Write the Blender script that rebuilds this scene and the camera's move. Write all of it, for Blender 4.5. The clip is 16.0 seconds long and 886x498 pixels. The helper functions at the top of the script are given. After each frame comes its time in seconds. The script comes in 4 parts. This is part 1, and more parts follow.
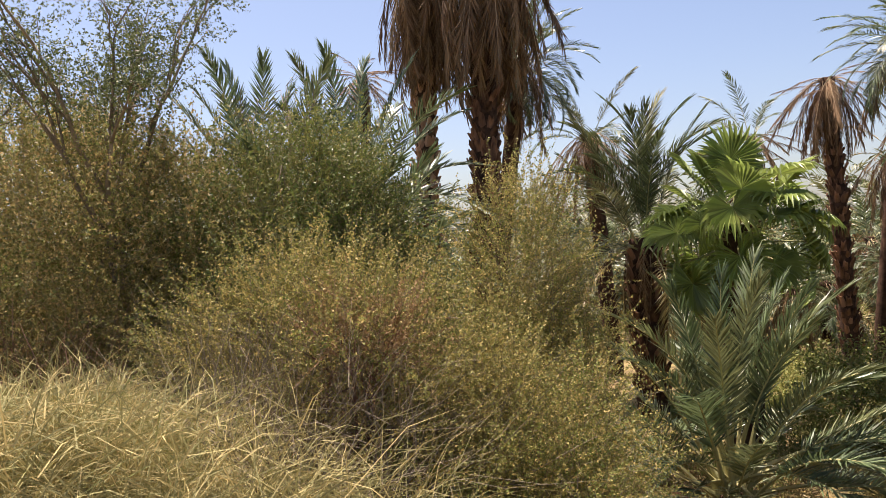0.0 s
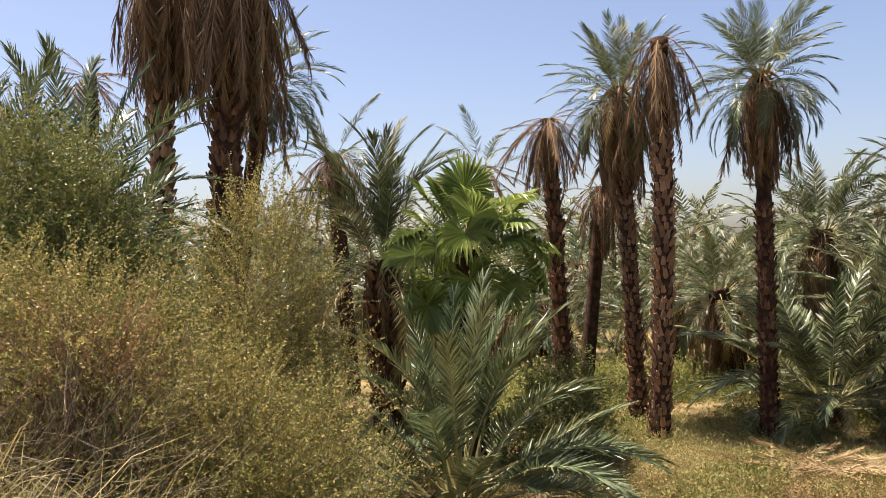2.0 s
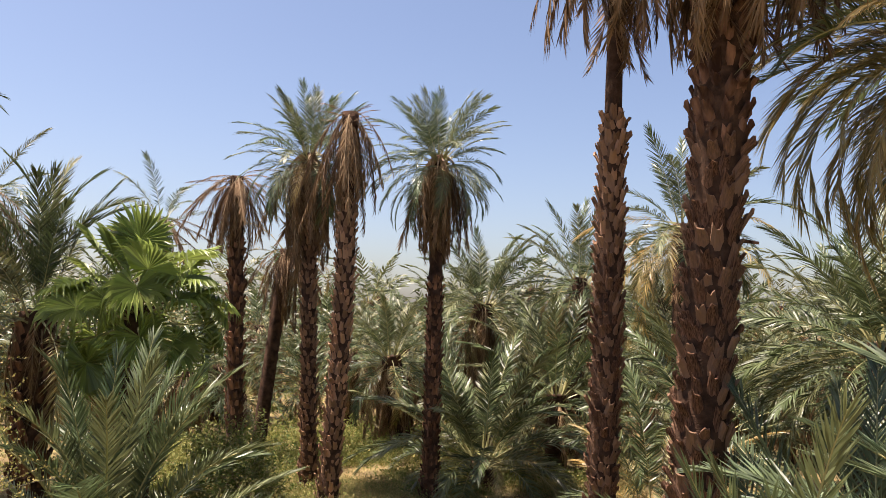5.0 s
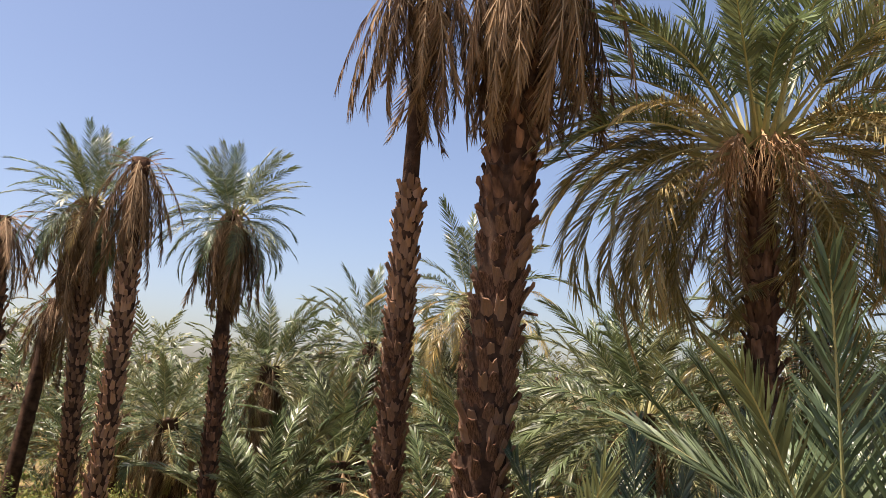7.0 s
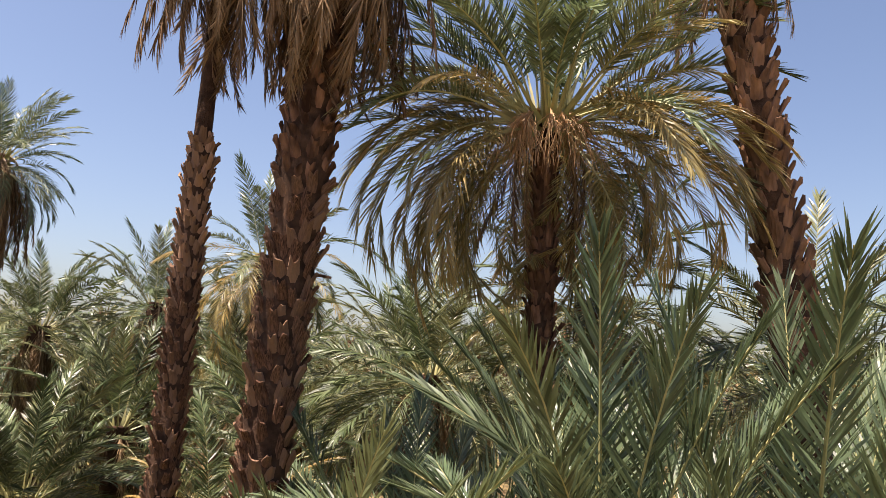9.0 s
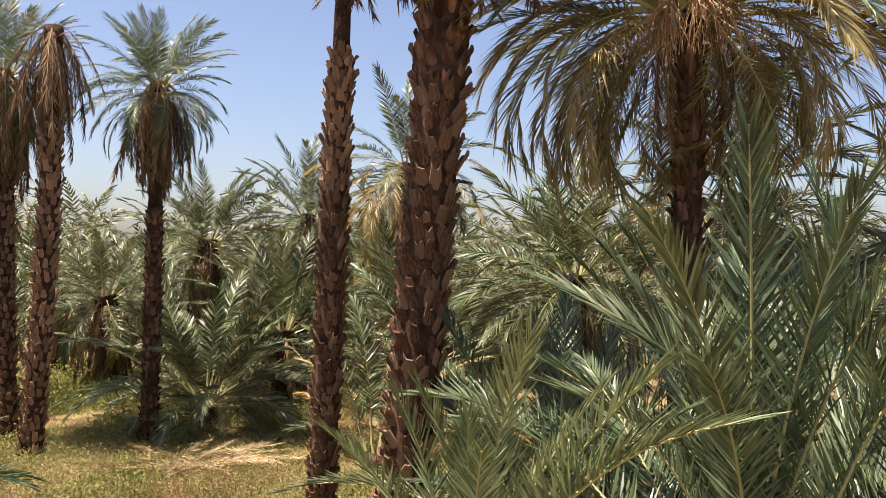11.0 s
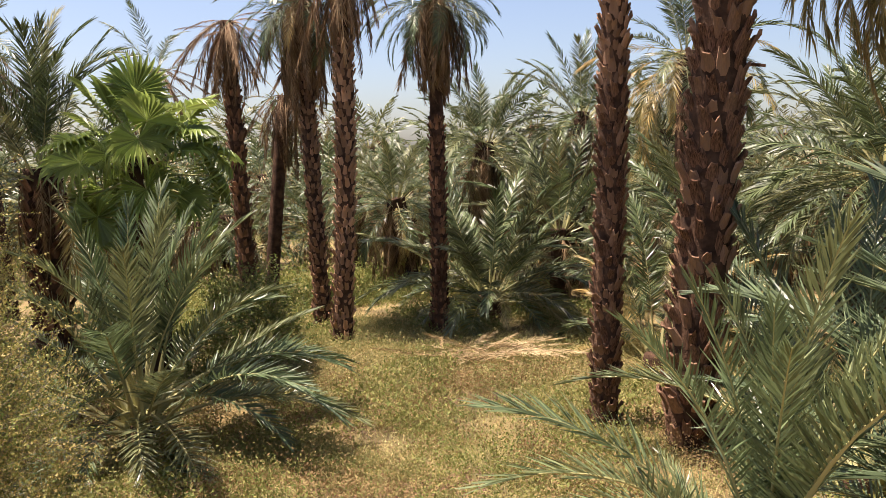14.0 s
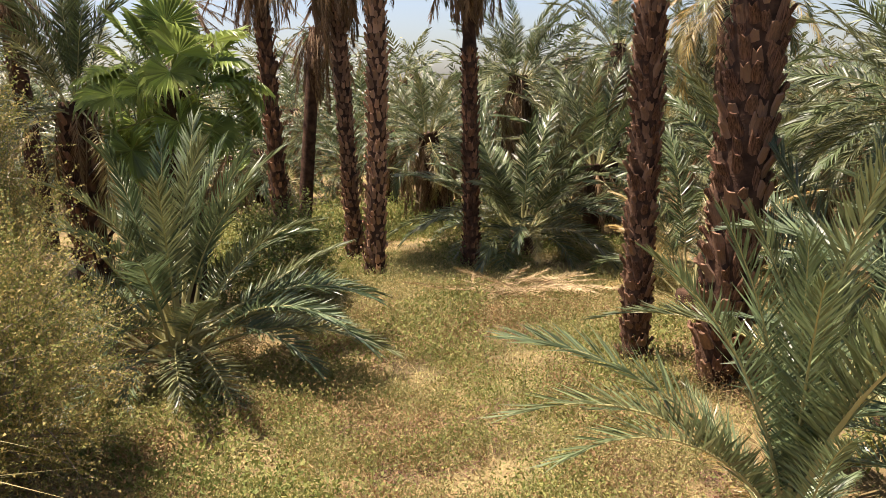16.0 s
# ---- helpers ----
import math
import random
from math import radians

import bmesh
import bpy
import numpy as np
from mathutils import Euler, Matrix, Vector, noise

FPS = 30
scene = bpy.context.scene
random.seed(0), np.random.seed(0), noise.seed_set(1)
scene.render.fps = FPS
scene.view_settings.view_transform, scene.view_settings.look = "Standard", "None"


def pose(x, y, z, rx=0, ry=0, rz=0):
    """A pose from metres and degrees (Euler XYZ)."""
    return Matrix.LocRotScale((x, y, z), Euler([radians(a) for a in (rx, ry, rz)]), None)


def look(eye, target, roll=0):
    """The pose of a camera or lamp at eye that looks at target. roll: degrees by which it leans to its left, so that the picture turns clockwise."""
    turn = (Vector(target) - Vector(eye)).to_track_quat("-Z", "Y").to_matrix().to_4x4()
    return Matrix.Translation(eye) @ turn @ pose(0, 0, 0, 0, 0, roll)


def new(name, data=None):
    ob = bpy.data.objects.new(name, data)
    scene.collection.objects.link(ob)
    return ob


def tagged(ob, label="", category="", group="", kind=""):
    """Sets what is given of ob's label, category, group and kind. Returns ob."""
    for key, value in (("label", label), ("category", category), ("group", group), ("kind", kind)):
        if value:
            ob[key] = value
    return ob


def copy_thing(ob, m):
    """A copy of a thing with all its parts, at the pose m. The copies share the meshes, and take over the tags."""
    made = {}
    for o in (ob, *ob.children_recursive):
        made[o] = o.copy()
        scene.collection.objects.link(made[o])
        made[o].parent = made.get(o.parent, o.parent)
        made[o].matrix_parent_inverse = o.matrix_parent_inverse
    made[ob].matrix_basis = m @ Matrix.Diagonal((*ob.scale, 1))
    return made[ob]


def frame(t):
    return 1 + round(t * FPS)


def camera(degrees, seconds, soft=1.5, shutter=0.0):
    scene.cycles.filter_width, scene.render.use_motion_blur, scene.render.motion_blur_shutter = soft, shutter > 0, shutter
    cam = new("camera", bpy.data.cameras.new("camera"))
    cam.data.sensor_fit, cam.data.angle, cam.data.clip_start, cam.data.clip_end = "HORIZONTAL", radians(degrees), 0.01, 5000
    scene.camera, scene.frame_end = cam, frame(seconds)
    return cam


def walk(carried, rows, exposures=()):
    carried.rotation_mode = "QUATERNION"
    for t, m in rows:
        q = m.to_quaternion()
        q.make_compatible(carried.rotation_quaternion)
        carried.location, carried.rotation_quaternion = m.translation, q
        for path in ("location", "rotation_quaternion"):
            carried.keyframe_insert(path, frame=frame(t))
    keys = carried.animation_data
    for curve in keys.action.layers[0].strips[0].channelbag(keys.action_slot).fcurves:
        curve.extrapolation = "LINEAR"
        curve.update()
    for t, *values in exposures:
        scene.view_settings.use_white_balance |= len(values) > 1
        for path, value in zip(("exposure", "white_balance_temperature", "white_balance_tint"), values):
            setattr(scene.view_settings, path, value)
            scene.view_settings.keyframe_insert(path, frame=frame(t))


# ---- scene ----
cam = camera(57.57, 16.0, 0.6)
# seconds, eye x, y, z, heading to the left, tilt up, lean (degrees)
PATH = (
    (0.00, -0.006, 0.013, 2.771, 30.27, -0.59, -3.25),
    (0.50, -0.006, 0.002, 2.768, 25.88, -0.20, -2.84),
    (1.00, -0.014, 0.003, 2.770, 21.07, 0.01, -2.34),
    (1.50, -0.014, 0.006, 2.777, 16.41, 0.04, -2.03),
    (2.00, -0.015, 0.016, 2.770, 11.96, 0.03, -1.66),
    (2.50, -0.016, 0.007, 2.777, 7.87, -0.15, -1.39),
    (3.00, -0.008, 0.002, 2.788, 4.12, -0.28, -0.96),
    (3.50, -0.006, 0.014, 2.785, 0.38, 0.03, -0.30),
    (4.00, -0.000, 0.020, 2.779, -3.39, 1.02, 0.43),
    (4.20, 0.003, 0.024, 2.780, -4.90, 1.58, 0.62),
    (4.70, 0.004, 0.022, 2.777, -8.38, 3.27, 1.10),
    (5.25, 0.004, 0.017, 2.769, -11.83, 5.45, 1.61),
    (5.80, 0.005, 0.012, 2.762, -15.33, 7.45, 2.08),
    (6.30, 0.005, 0.010, 2.759, -18.93, 8.67, 2.46),
    (6.50, 0.014, 0.014, 2.760, -20.49, 8.99, 2.59),
    (7.00, 0.024, 0.018, 2.757, -24.59, 9.50, 2.95),
    (7.50, 0.031, 0.016, 2.758, -28.81, 9.55, 3.20),
    (8.00, 0.046, 0.013, 2.751, -32.90, 9.32, 3.34),
    (8.20, 0.050, 0.017, 2.751, -34.46, 9.11, 3.34),
    (8.70, 0.053, 0.011, 2.753, -37.78, 8.32, 3.25),
    (9.25, 0.059, -0.004, 2.757, -39.69, 6.92, 2.95),
    (9.80, 0.065, -0.018, 2.761, -39.18, 5.08, 2.52),
    (10.30, 0.068, -0.024, 2.763, -36.11, 3.15, 2.11),
    (10.50, 0.061, -0.026, 2.762, -34.33, 2.35, 1.94),
    (11.00, 0.028, -0.039, 2.766, -29.29, 0.33, 1.27),
    (11.50, 0.016, -0.030, 2.761, -24.17, -1.26, 0.64),
    (12.00, -0.001, -0.015, 2.758, -19.70, -2.44, 0.15),
    (12.50, -0.026, -0.021, 2.762, -16.12, -3.42, -0.42),
    (13.00, -0.035, -0.013, 2.757, -13.36, -4.36, -0.72),
    (13.50, -0.041, -0.003, 2.750, -11.45, -5.48, -0.98),
    (14.00, -0.038, -0.009, 2.741, -10.18, -6.78, -1.14),
    (14.50, -0.036, -0.004, 2.734, -9.32, -8.17, -1.16),
    (15.00, -0.033, -0.004, 2.727, -8.70, -9.50, -1.25),
    (15.50, -0.026, -0.003, 2.727, -8.19, -10.64, -1.30),
    (16.00, -0.018, 0.003, 2.722, -7.72, -11.28, -1.19),
)

def aim(x, y, z, yaw, pitch, roll):
    return pose(x, y, z, 90 + pitch, 0, yaw) @ pose(0, 0, 0, 0, 0, roll)


walk(cam, [(row[0], aim(*row[1:])) for row in PATH], [(0.0, 1.26, 6750, 20), (8.2, 1.27, 6750, 20), (10.5, 1.34, 6750, 20), (16.0, 1.37, 6750, 20)])

# ---- light ----
SUN_EL, SUN_AZ = 70.0, 292.0   # height, and compass way (0 is +y, 90 is +x), degrees
world = bpy.data.worlds.new("sky")
scene.world = world
world.use_nodes = True
wn, wl = world.node_tree.nodes, world.node_tree.links
sky = wn.new("ShaderNodeTexSky")
sky.sky_type = "NISHITA"
sky.sun_disc = False
sky.sun_elevation, sky.sun_rotation = radians(SUN_EL), radians(SUN_AZ)
sky.altitude, sky.air_density, sky.dust_density, sky.ozone_density = 400, 1.0, 2.5, 2.0
wl.new(sky.outputs[0], wn["Background"].inputs[0])
wn["Background"].inputs[1].default_value = 0.072

sun = new("sun", bpy.data.lights.new("sun", "SUN"))
sun.data.energy, sun.data.angle, sun.data.color = 5.0, radians(0.5), (1.0, 0.93, 0.81)
sa, se = radians(SUN_AZ), radians(SUN_EL)
sun_dir = Vector((math.sin(sa) * math.cos(se), math.cos(sa) * math.cos(se), math.sin(se)))
sun.matrix_world = look(sun_dir * 60, (0, 0, 0))


# ---- materials ----
def material(name, a, b, c=None, rough=0.6, scale=6.0, vary="object", leaf=0.0, bump=0.3, detail=40.0, spec=0.5, along=1.0, spread=(0.62, 1.38)):
    """Two tones mixed by noise, a third by chance per piece, fine bump; leaf: share of light let through."""
    m = bpy.data.materials.new(name)
    m.use_nodes = True
    n, l = m.node_tree.nodes, m.node_tree.links
    p = n["Principled BSDF"]
    out = n["Material Output"]
    co = n.new("ShaderNodeTexCoord")
    geo = n.new("ShaderNodeNewGeometry")
    noi = n.new("ShaderNodeTexNoise")
    noi.inputs["Scale"].default_value, noi.inputs["Detail"].default_value = scale, 5
    grain = n.new("ShaderNodeMapping")
    grain.inputs["Scale"].default_value = (1, 1, along)
    l.new(geo.outputs["Position"] if vary == "world" else co.outputs["Object"], grain.inputs["Vector"])
    l.new(grain.outputs[0], noi.inputs["Vector"])
    ramp = n.new("ShaderNodeMapRange")
    ramp.inputs[1].default_value, ramp.inputs[2].default_value = 0.35, 0.65
    l.new(noi.outputs[0], ramp.inputs[0])
    mix = n.new("ShaderNodeMix")
    mix.data_type = "RGBA"
    mix.inputs[6].default_value, mix.inputs[7].default_value = (*a, 1), (*b, 1)
    l.new(ramp.outputs[0], mix.inputs[0])
    col = mix.outputs[2]
    if c is not None:
        if vary == "object":
            info = n.new("ShaderNodeObjectInfo")
            chance = info.outputs["Random"]
        else:
            chance = geo.outputs["Random Per Island"]
        pick = n.new("ShaderNodeMapRange")
        pick.inputs[1].default_value, pick.inputs[2].default_value = 0.35, 1.0
        l.new(chance, pick.inputs[0])
        mix2 = n.new("ShaderNodeMix")
        mix2.data_type = "RGBA"
        mix2.inputs[7].default_value = (*c, 1)
        l.new(pick.outputs[0], mix2.inputs[0])
        l.new(col, mix2.inputs[6])
        col = mix2.outputs[2]
    isl = n.new("ShaderNodeMapRange")
    isl.inputs[3].default_value, isl.inputs[4].default_value = spread
    l.new(geo.outputs["Random Per Island"], isl.inputs[0])
    hsv = n.new("ShaderNodeHueSaturation")
    l.new(isl.outputs[0], hsv.inputs["Value"])
    l.new(col, hsv.inputs["Color"])
    col = hsv.outputs[0]
    l.new(col, p.inputs["Base Color"])
    p.inputs["Roughness"].default_value = rough
    p.inputs["Specular IOR Level"].default_value = spec
    if bump:
        fine = n.new("ShaderNodeTexNoise")
        fine.inputs["Scale"].default_value, fine.inputs["Detail"].default_value = detail, 6
        l.new(grain.outputs[0], fine.inputs["Vector"])
        bm_ = n.new("ShaderNodeBump")
        bm_.inputs["Strength"].default_value, bm_.inputs["Distance"].default_value = bump, 0.02
        l.new(fine.outputs[0], bm_.inputs["Height"])
        l.new(bm_.outputs[0], p.inputs["Normal"])
    if leaf:
        tr = n.new("ShaderNodeBsdfTranslucent")
        l.new(col, tr.inputs[0])
        mx = n.new("ShaderNodeMixShader")
        mx.inputs[0].default_value = leaf
        l.new(p.outputs[0], mx.inputs[1])
        l.new(tr.outputs[0], mx.inputs[2])
        l.new(mx.outputs[0], out.inputs[0])
    return m


GREEN = material("palm_leaf_green", (0.066, 0.094, 0.037), (0.112, 0.136, 0.055), (0.152, 0.15, 0.064), 0.38, 3, leaf=0.18, bump=0, spec=0.4, spread=(0.5, 1.5))
BLUE = material("palm_leaf_blue_green", (0.074, 0.11, 0.054), (0.12, 0.158, 0.08), (0.125, 0.15, 0.07), 0.34, 3, leaf=0.2, bump=0, spec=0.45, spread=(0.5, 1.5))
OLIVE = material("palm_leaf_olive", (0.24, 0.195, 0.072), (0.33, 0.255, 0.092), (0.40, 0.265, 0.088), 0.42, 3, leaf=0.3, bump=0)
FRESH = material("palm_leaf_fresh", (0.105, 0.148, 0.066), (0.155, 0.195, 0.09), (0.185, 0.2, 0.086), 0.36, 3, leaf=0.24, bump=0, spec=0.45, spread=(0.55, 1.45))
GREY = material("palm_leaf_grey_green", (0.082, 0.122, 0.054), (0.13, 0.168, 0.077), (0.168, 0.176, 0.078), 0.36, 3, leaf=0.2, bump=0, spec=0.45, spread=(0.5, 1.5))
DEAD = material("palm_leaf_dead", (0.15, 0.085, 0.045), (0.23, 0.14, 0.075), (0.31, 0.20, 0.105), 0.8, 3, leaf=0.1, bump=0, spec=0.2)
PALE = material("palm_leaf_bleached", (0.42, 0.31, 0.16), (0.54, 0.42, 0.24), (0.30, 0.20, 0.10), 0.8, 3, leaf=0.1, bump=0, spec=0.2)
FRUIT = material("fruit_stalk_tan", (0.42, 0.24, 0.11), (0.52, 0.32, 0.16), None, 0.6, 8, bump=0)
FAN = material("fan_leaf_green", (0.21, 0.27, 0.06), (0.28, 0.33, 0.09), (0.19, 0.25, 0.06), 0.4, 3, leaf=0.35, bump=0)
STALK = material("leaf_stalk", (0.30, 0.29, 0.12), (0.38, 0.33, 0.15), None, 0.5, 8, bump=0)
DEADSTALK = material("dead_leaf_stalk", (0.26, 0.17, 0.09), (0.36, 0.26, 0.15), None, 0.8, 8, bump=0)
BARK = material("palm_trunk_fibre", (0.035, 0.019, 0.012), (0.10, 0.055, 0.034), None, 0.95, 9, bump=0.9, detail=70, spec=0.15)
BOOT = material("palm_leaf_base", (0.06, 0.029, 0.018), (0.28, 0.148, 0.09), (0.36, 0.215, 0.135), 0.9, 11, bump=1.0, detail=26, spec=0.12, along=0.14, spread=(0.5, 1.4))
TWIG = material("twig", (0.16, 0.125, 0.085), (0.27, 0.22, 0.16), None, 0.9, 10, vary="island", bump=0, spec=0.2)
REDTWIG = material("red_brown_twig", (0.13, 0.06, 0.04), (0.20, 0.11, 0.08), None, 0.9, 10, vary="island", bump=0, spec=0.2)
STRAW = material("dry_straw", (0.325, 0.31, 0.125), (0.435, 0.395, 0.18), (0.40, 0.31, 0.14), 0.8, 4, vary="island", leaf=0.15, bump=0, spec=0.2, spread=(0.55, 1.3))
SHRUBLEAF = material("shrub_leaf_olive", (0.18, 0.23, 0.052), (0.32, 0.30, 0.088), (0.41, 0.30, 0.11), 0.6, 1.5, vary="island", leaf=0.3, bump=0, spec=0.2, spread=(0.6, 1.3))
BUSHLEAF = material("bush_leaf_green", (0.10, 0.155, 0.034), (0.18, 0.21, 0.052), (0.22, 0.19, 0.065), 0.5, 1.5, vary="island", leaf=0.3, bump=0, spec=0.3, spread=(0.7, 1.3))
DRYBUSH = material("bush_leaf_half_dry", (0.18, 0.225, 0.06), (0.30, 0.275, 0.095), (0.37, 0.255, 0.115), 0.55, 1.0, vary="island", leaf=0.42, bump=0, spec=0.25, spread=(0.65, 1.3))
TREELEAF = material("tree_leaf", (0.075, 0.11, 0.038), (0.125, 0.15, 0.055), (0.15, 0.16, 0.06), 0.5, 2, vary="island", leaf=0.25, bump=0, spec=0.35)
WEEDLEAF = material("weed_leaf", (0.185, 0.23, 0.07), (0.345, 0.315, 0.125), (0.40, 0.30, 0.135), 0.7, 0.8, vary="island", leaf=0.3, bump=0, spec=0.12, spread=(0.7, 1.2))
DRYWEED = material("dry_weed_leaf", (0.30, 0.18, 0.085), (0.41, 0.27, 0.135), (0.22, 0.155, 0.07), 0.75, 1.2, vary="island", leaf=0.25, bump=0, spec=0.12, spread=(0.6, 1.25))
GREENWEED = material("green_weed_leaf", (0.15, 0.20, 0.05), (0.23, 0.25, 0.075), (0.29, 0.26, 0.085), 0.65, 0.9, vary="island", leaf=0.3, bump=0, spec=0.15, spread=(0.75, 1.2))


def ground_material():
    m = bpy.data.materials.new("dry_grass_ground")
    m.use_nodes = True
    n, l = m.node_tree.nodes, m.node_tree.links
    p = n["Principled BSDF"]
    geo = n.new("ShaderNodeNewGeometry")

    def noi(scale, lo, hi):
        t = n.new("ShaderNodeTexNoise")
        t.inputs["Scale"].default_value, t.inputs["Detail"].default_value = scale, 7
        l.new(geo.outputs["Position"], t.inputs["Vector"])
        r = n.new("ShaderNodeMapRange")
        r.inputs[1].default_value, r.inputs[2].default_value = lo, hi
        l.new(t.outputs[0], r.inputs[0])
        return r.outputs[0], t.outputs[0]

    def mix(f, a, b):
        x = n.new("ShaderNodeMix")
        x.data_type = "RGBA"
        l.new(f, x.inputs[0])
        for k, v in ((6, a), (7, b)):
            if isinstance(v, tuple):
                x.inputs[k].default_value = (*v, 1)
            else:
                l.new(v, x.inputs[k])
        return x.outputs[2]

    big, _ = noi(0.45, 0.42, 0.6)
    mid, _ = noi(2.5, 0.4, 0.62)
    fine, raw = noi(30, 0.35, 0.65)
    soil, _ = noi(1.5, 0.45, 0.62)
    c1 = mix(mid, (0.35, 0.26, 0.12), (0.26, 0.235, 0.092))
    c2 = mix(big, c1, (0.39, 0.25, 0.115))
    c3 = mix(soil, c2, (0.095, 0.066, 0.042))
    c4 = mix(fine, c3, (0.17, 0.13, 0.06))
    l.new(c4, p.inputs["Base Color"])
    p.inputs["Roughness"].default_value = 0.95
    p.inputs["Specular IOR Level"].default_value = 0.1
    b = n.new("ShaderNodeBump")
    b.inputs["Strength"].default_value, b.inputs["Distance"].default_value = 0.8, 0.06
    l.new(raw, b.inputs["Height"])
    l.new(b.outputs[0], p.inputs["Normal"])
    return m


GROUND = ground_material()


# ---- mesh tools ----
rng = np.random.default_rng(7)


def mesh_of(name, verts, faces, mats, index=None, smooth=False):
    me = bpy.data.meshes.new(name)
    me.from_pydata([tuple(v) for v in np.asarray(verts, float)], [], faces)
    for m in mats:
        me.materials.append(m)
    if index is not None:
        me.polygons.foreach_set("material_index", np.asarray(index, np.int32))
    if smooth:
        me.polygons.foreach_set("use_smooth", np.ones(len(faces), bool))
    me.update()
    return me


class Build:
    """Gathers vertices and faces for one mesh."""

    def __init__(self):
        self.v, self.f, self.i, self.n = [], [], [], 0

    def add(self, verts, faces, index=0):
        self.v.append(np.asarray(verts, float))
        self.f.extend([tuple(k + self.n for k in f) for f in faces])
        self.i.extend([index] * len(faces))
        self.n += len(verts)

    def many(self, verts, faces, index=0):
        """verts: copies x points x 3, all with the same faces."""
        verts = np.asarray(verts, float)
        k, m = verts.shape[:2]
        self.v.append(verts.reshape(-1, 3))
        for c in range(k):
            o = self.n + c * m
            self.f.extend([tuple(q + o for q in f) for f in faces])
        self.i.extend([index] * (len(faces) * k))
        self.n += k * m

    def tube(self, path, radii, sides=5, index=0, cap=True):
        path = np.asarray(path, float)
        tan = np.gradient(path, axis=0)
        tan /= np.linalg.norm(tan, axis=1)[:, None] + 1e-9
        ref = np.array([0.31, 0.93, 0.2]) if abs(tan[0][2]) > 0.8 else np.array([0.0, 0.0, 1.0])
        u = np.cross(tan, ref)
        u /= np.linalg.norm(u, axis=1)[:, None] + 1e-9
        w = np.cross(tan, u)
        a = np.linspace(0, 2 * np.pi, sides, endpoint=False)
        ring = np.cos(a)[None, :, None] * u[:, None] + np.sin(a)[None, :, None] * w[:, None]
        v = path[:, None] + ring * np.asarray(radii, float)[:, None, None]
        f = []
        for j in range(len(path) - 1):
            for k in range(sides):
                f.append((j * sides + k, j * sides + (k + 1) % sides, (j + 1) * sides + (k + 1) % sides, (j + 1) * sides + k))
        if cap:
            f.append(tuple((len(path) - 1) * sides + k for k in range(sides)))
        self.add(v.reshape(-1, 3), f, index)

    def mesh(self, name, mats, smooth=False):
        return mesh_of(name, np.concatenate(self.v), self.f, mats, self.i, smooth)


def part(name, mesh, parent, local=None, label="", kind=""):
    ob = new(name, mesh)
    ob.parent = parent
    if local is not None:
        ob.matrix_basis = local
    return tagged(ob, label=label, kind=kind)


def thing(name, place, label, category, group="", kind=""):
    ob = new(name)
    ob.empty_display_size = 0.2
    ob.matrix_basis = Matrix.Translation(place)
    return tagged(ob, label, category, group, kind)


def unit(v):
    return v / (np.linalg.norm(v, axis=-1, keepdims=True) + 1e-9)


def ground_z(x, y):
    """The height of the ground: a bank under and left of the camera, falling to the grove's floor."""
    x, y = np.asarray(x, float), np.asarray(y, float)
    d = np.hypot(x * 0.85 + 0.2, y)
    bank = 1.3 * np.clip((5.2 - d) / 3.2, 0, 1) ** 1.3
    left = 0.82 * np.exp(-((x + 3.4) ** 2 / 3.5 + (y - 2.6) ** 2 / 3.0))
    swell = 0.06 * np.sin(x * 0.9 + 1.3) * np.sin(y * 0.7) + 0.03 * np.sin(x * 2.3 + y * 1.7)
    return bank + left + swell


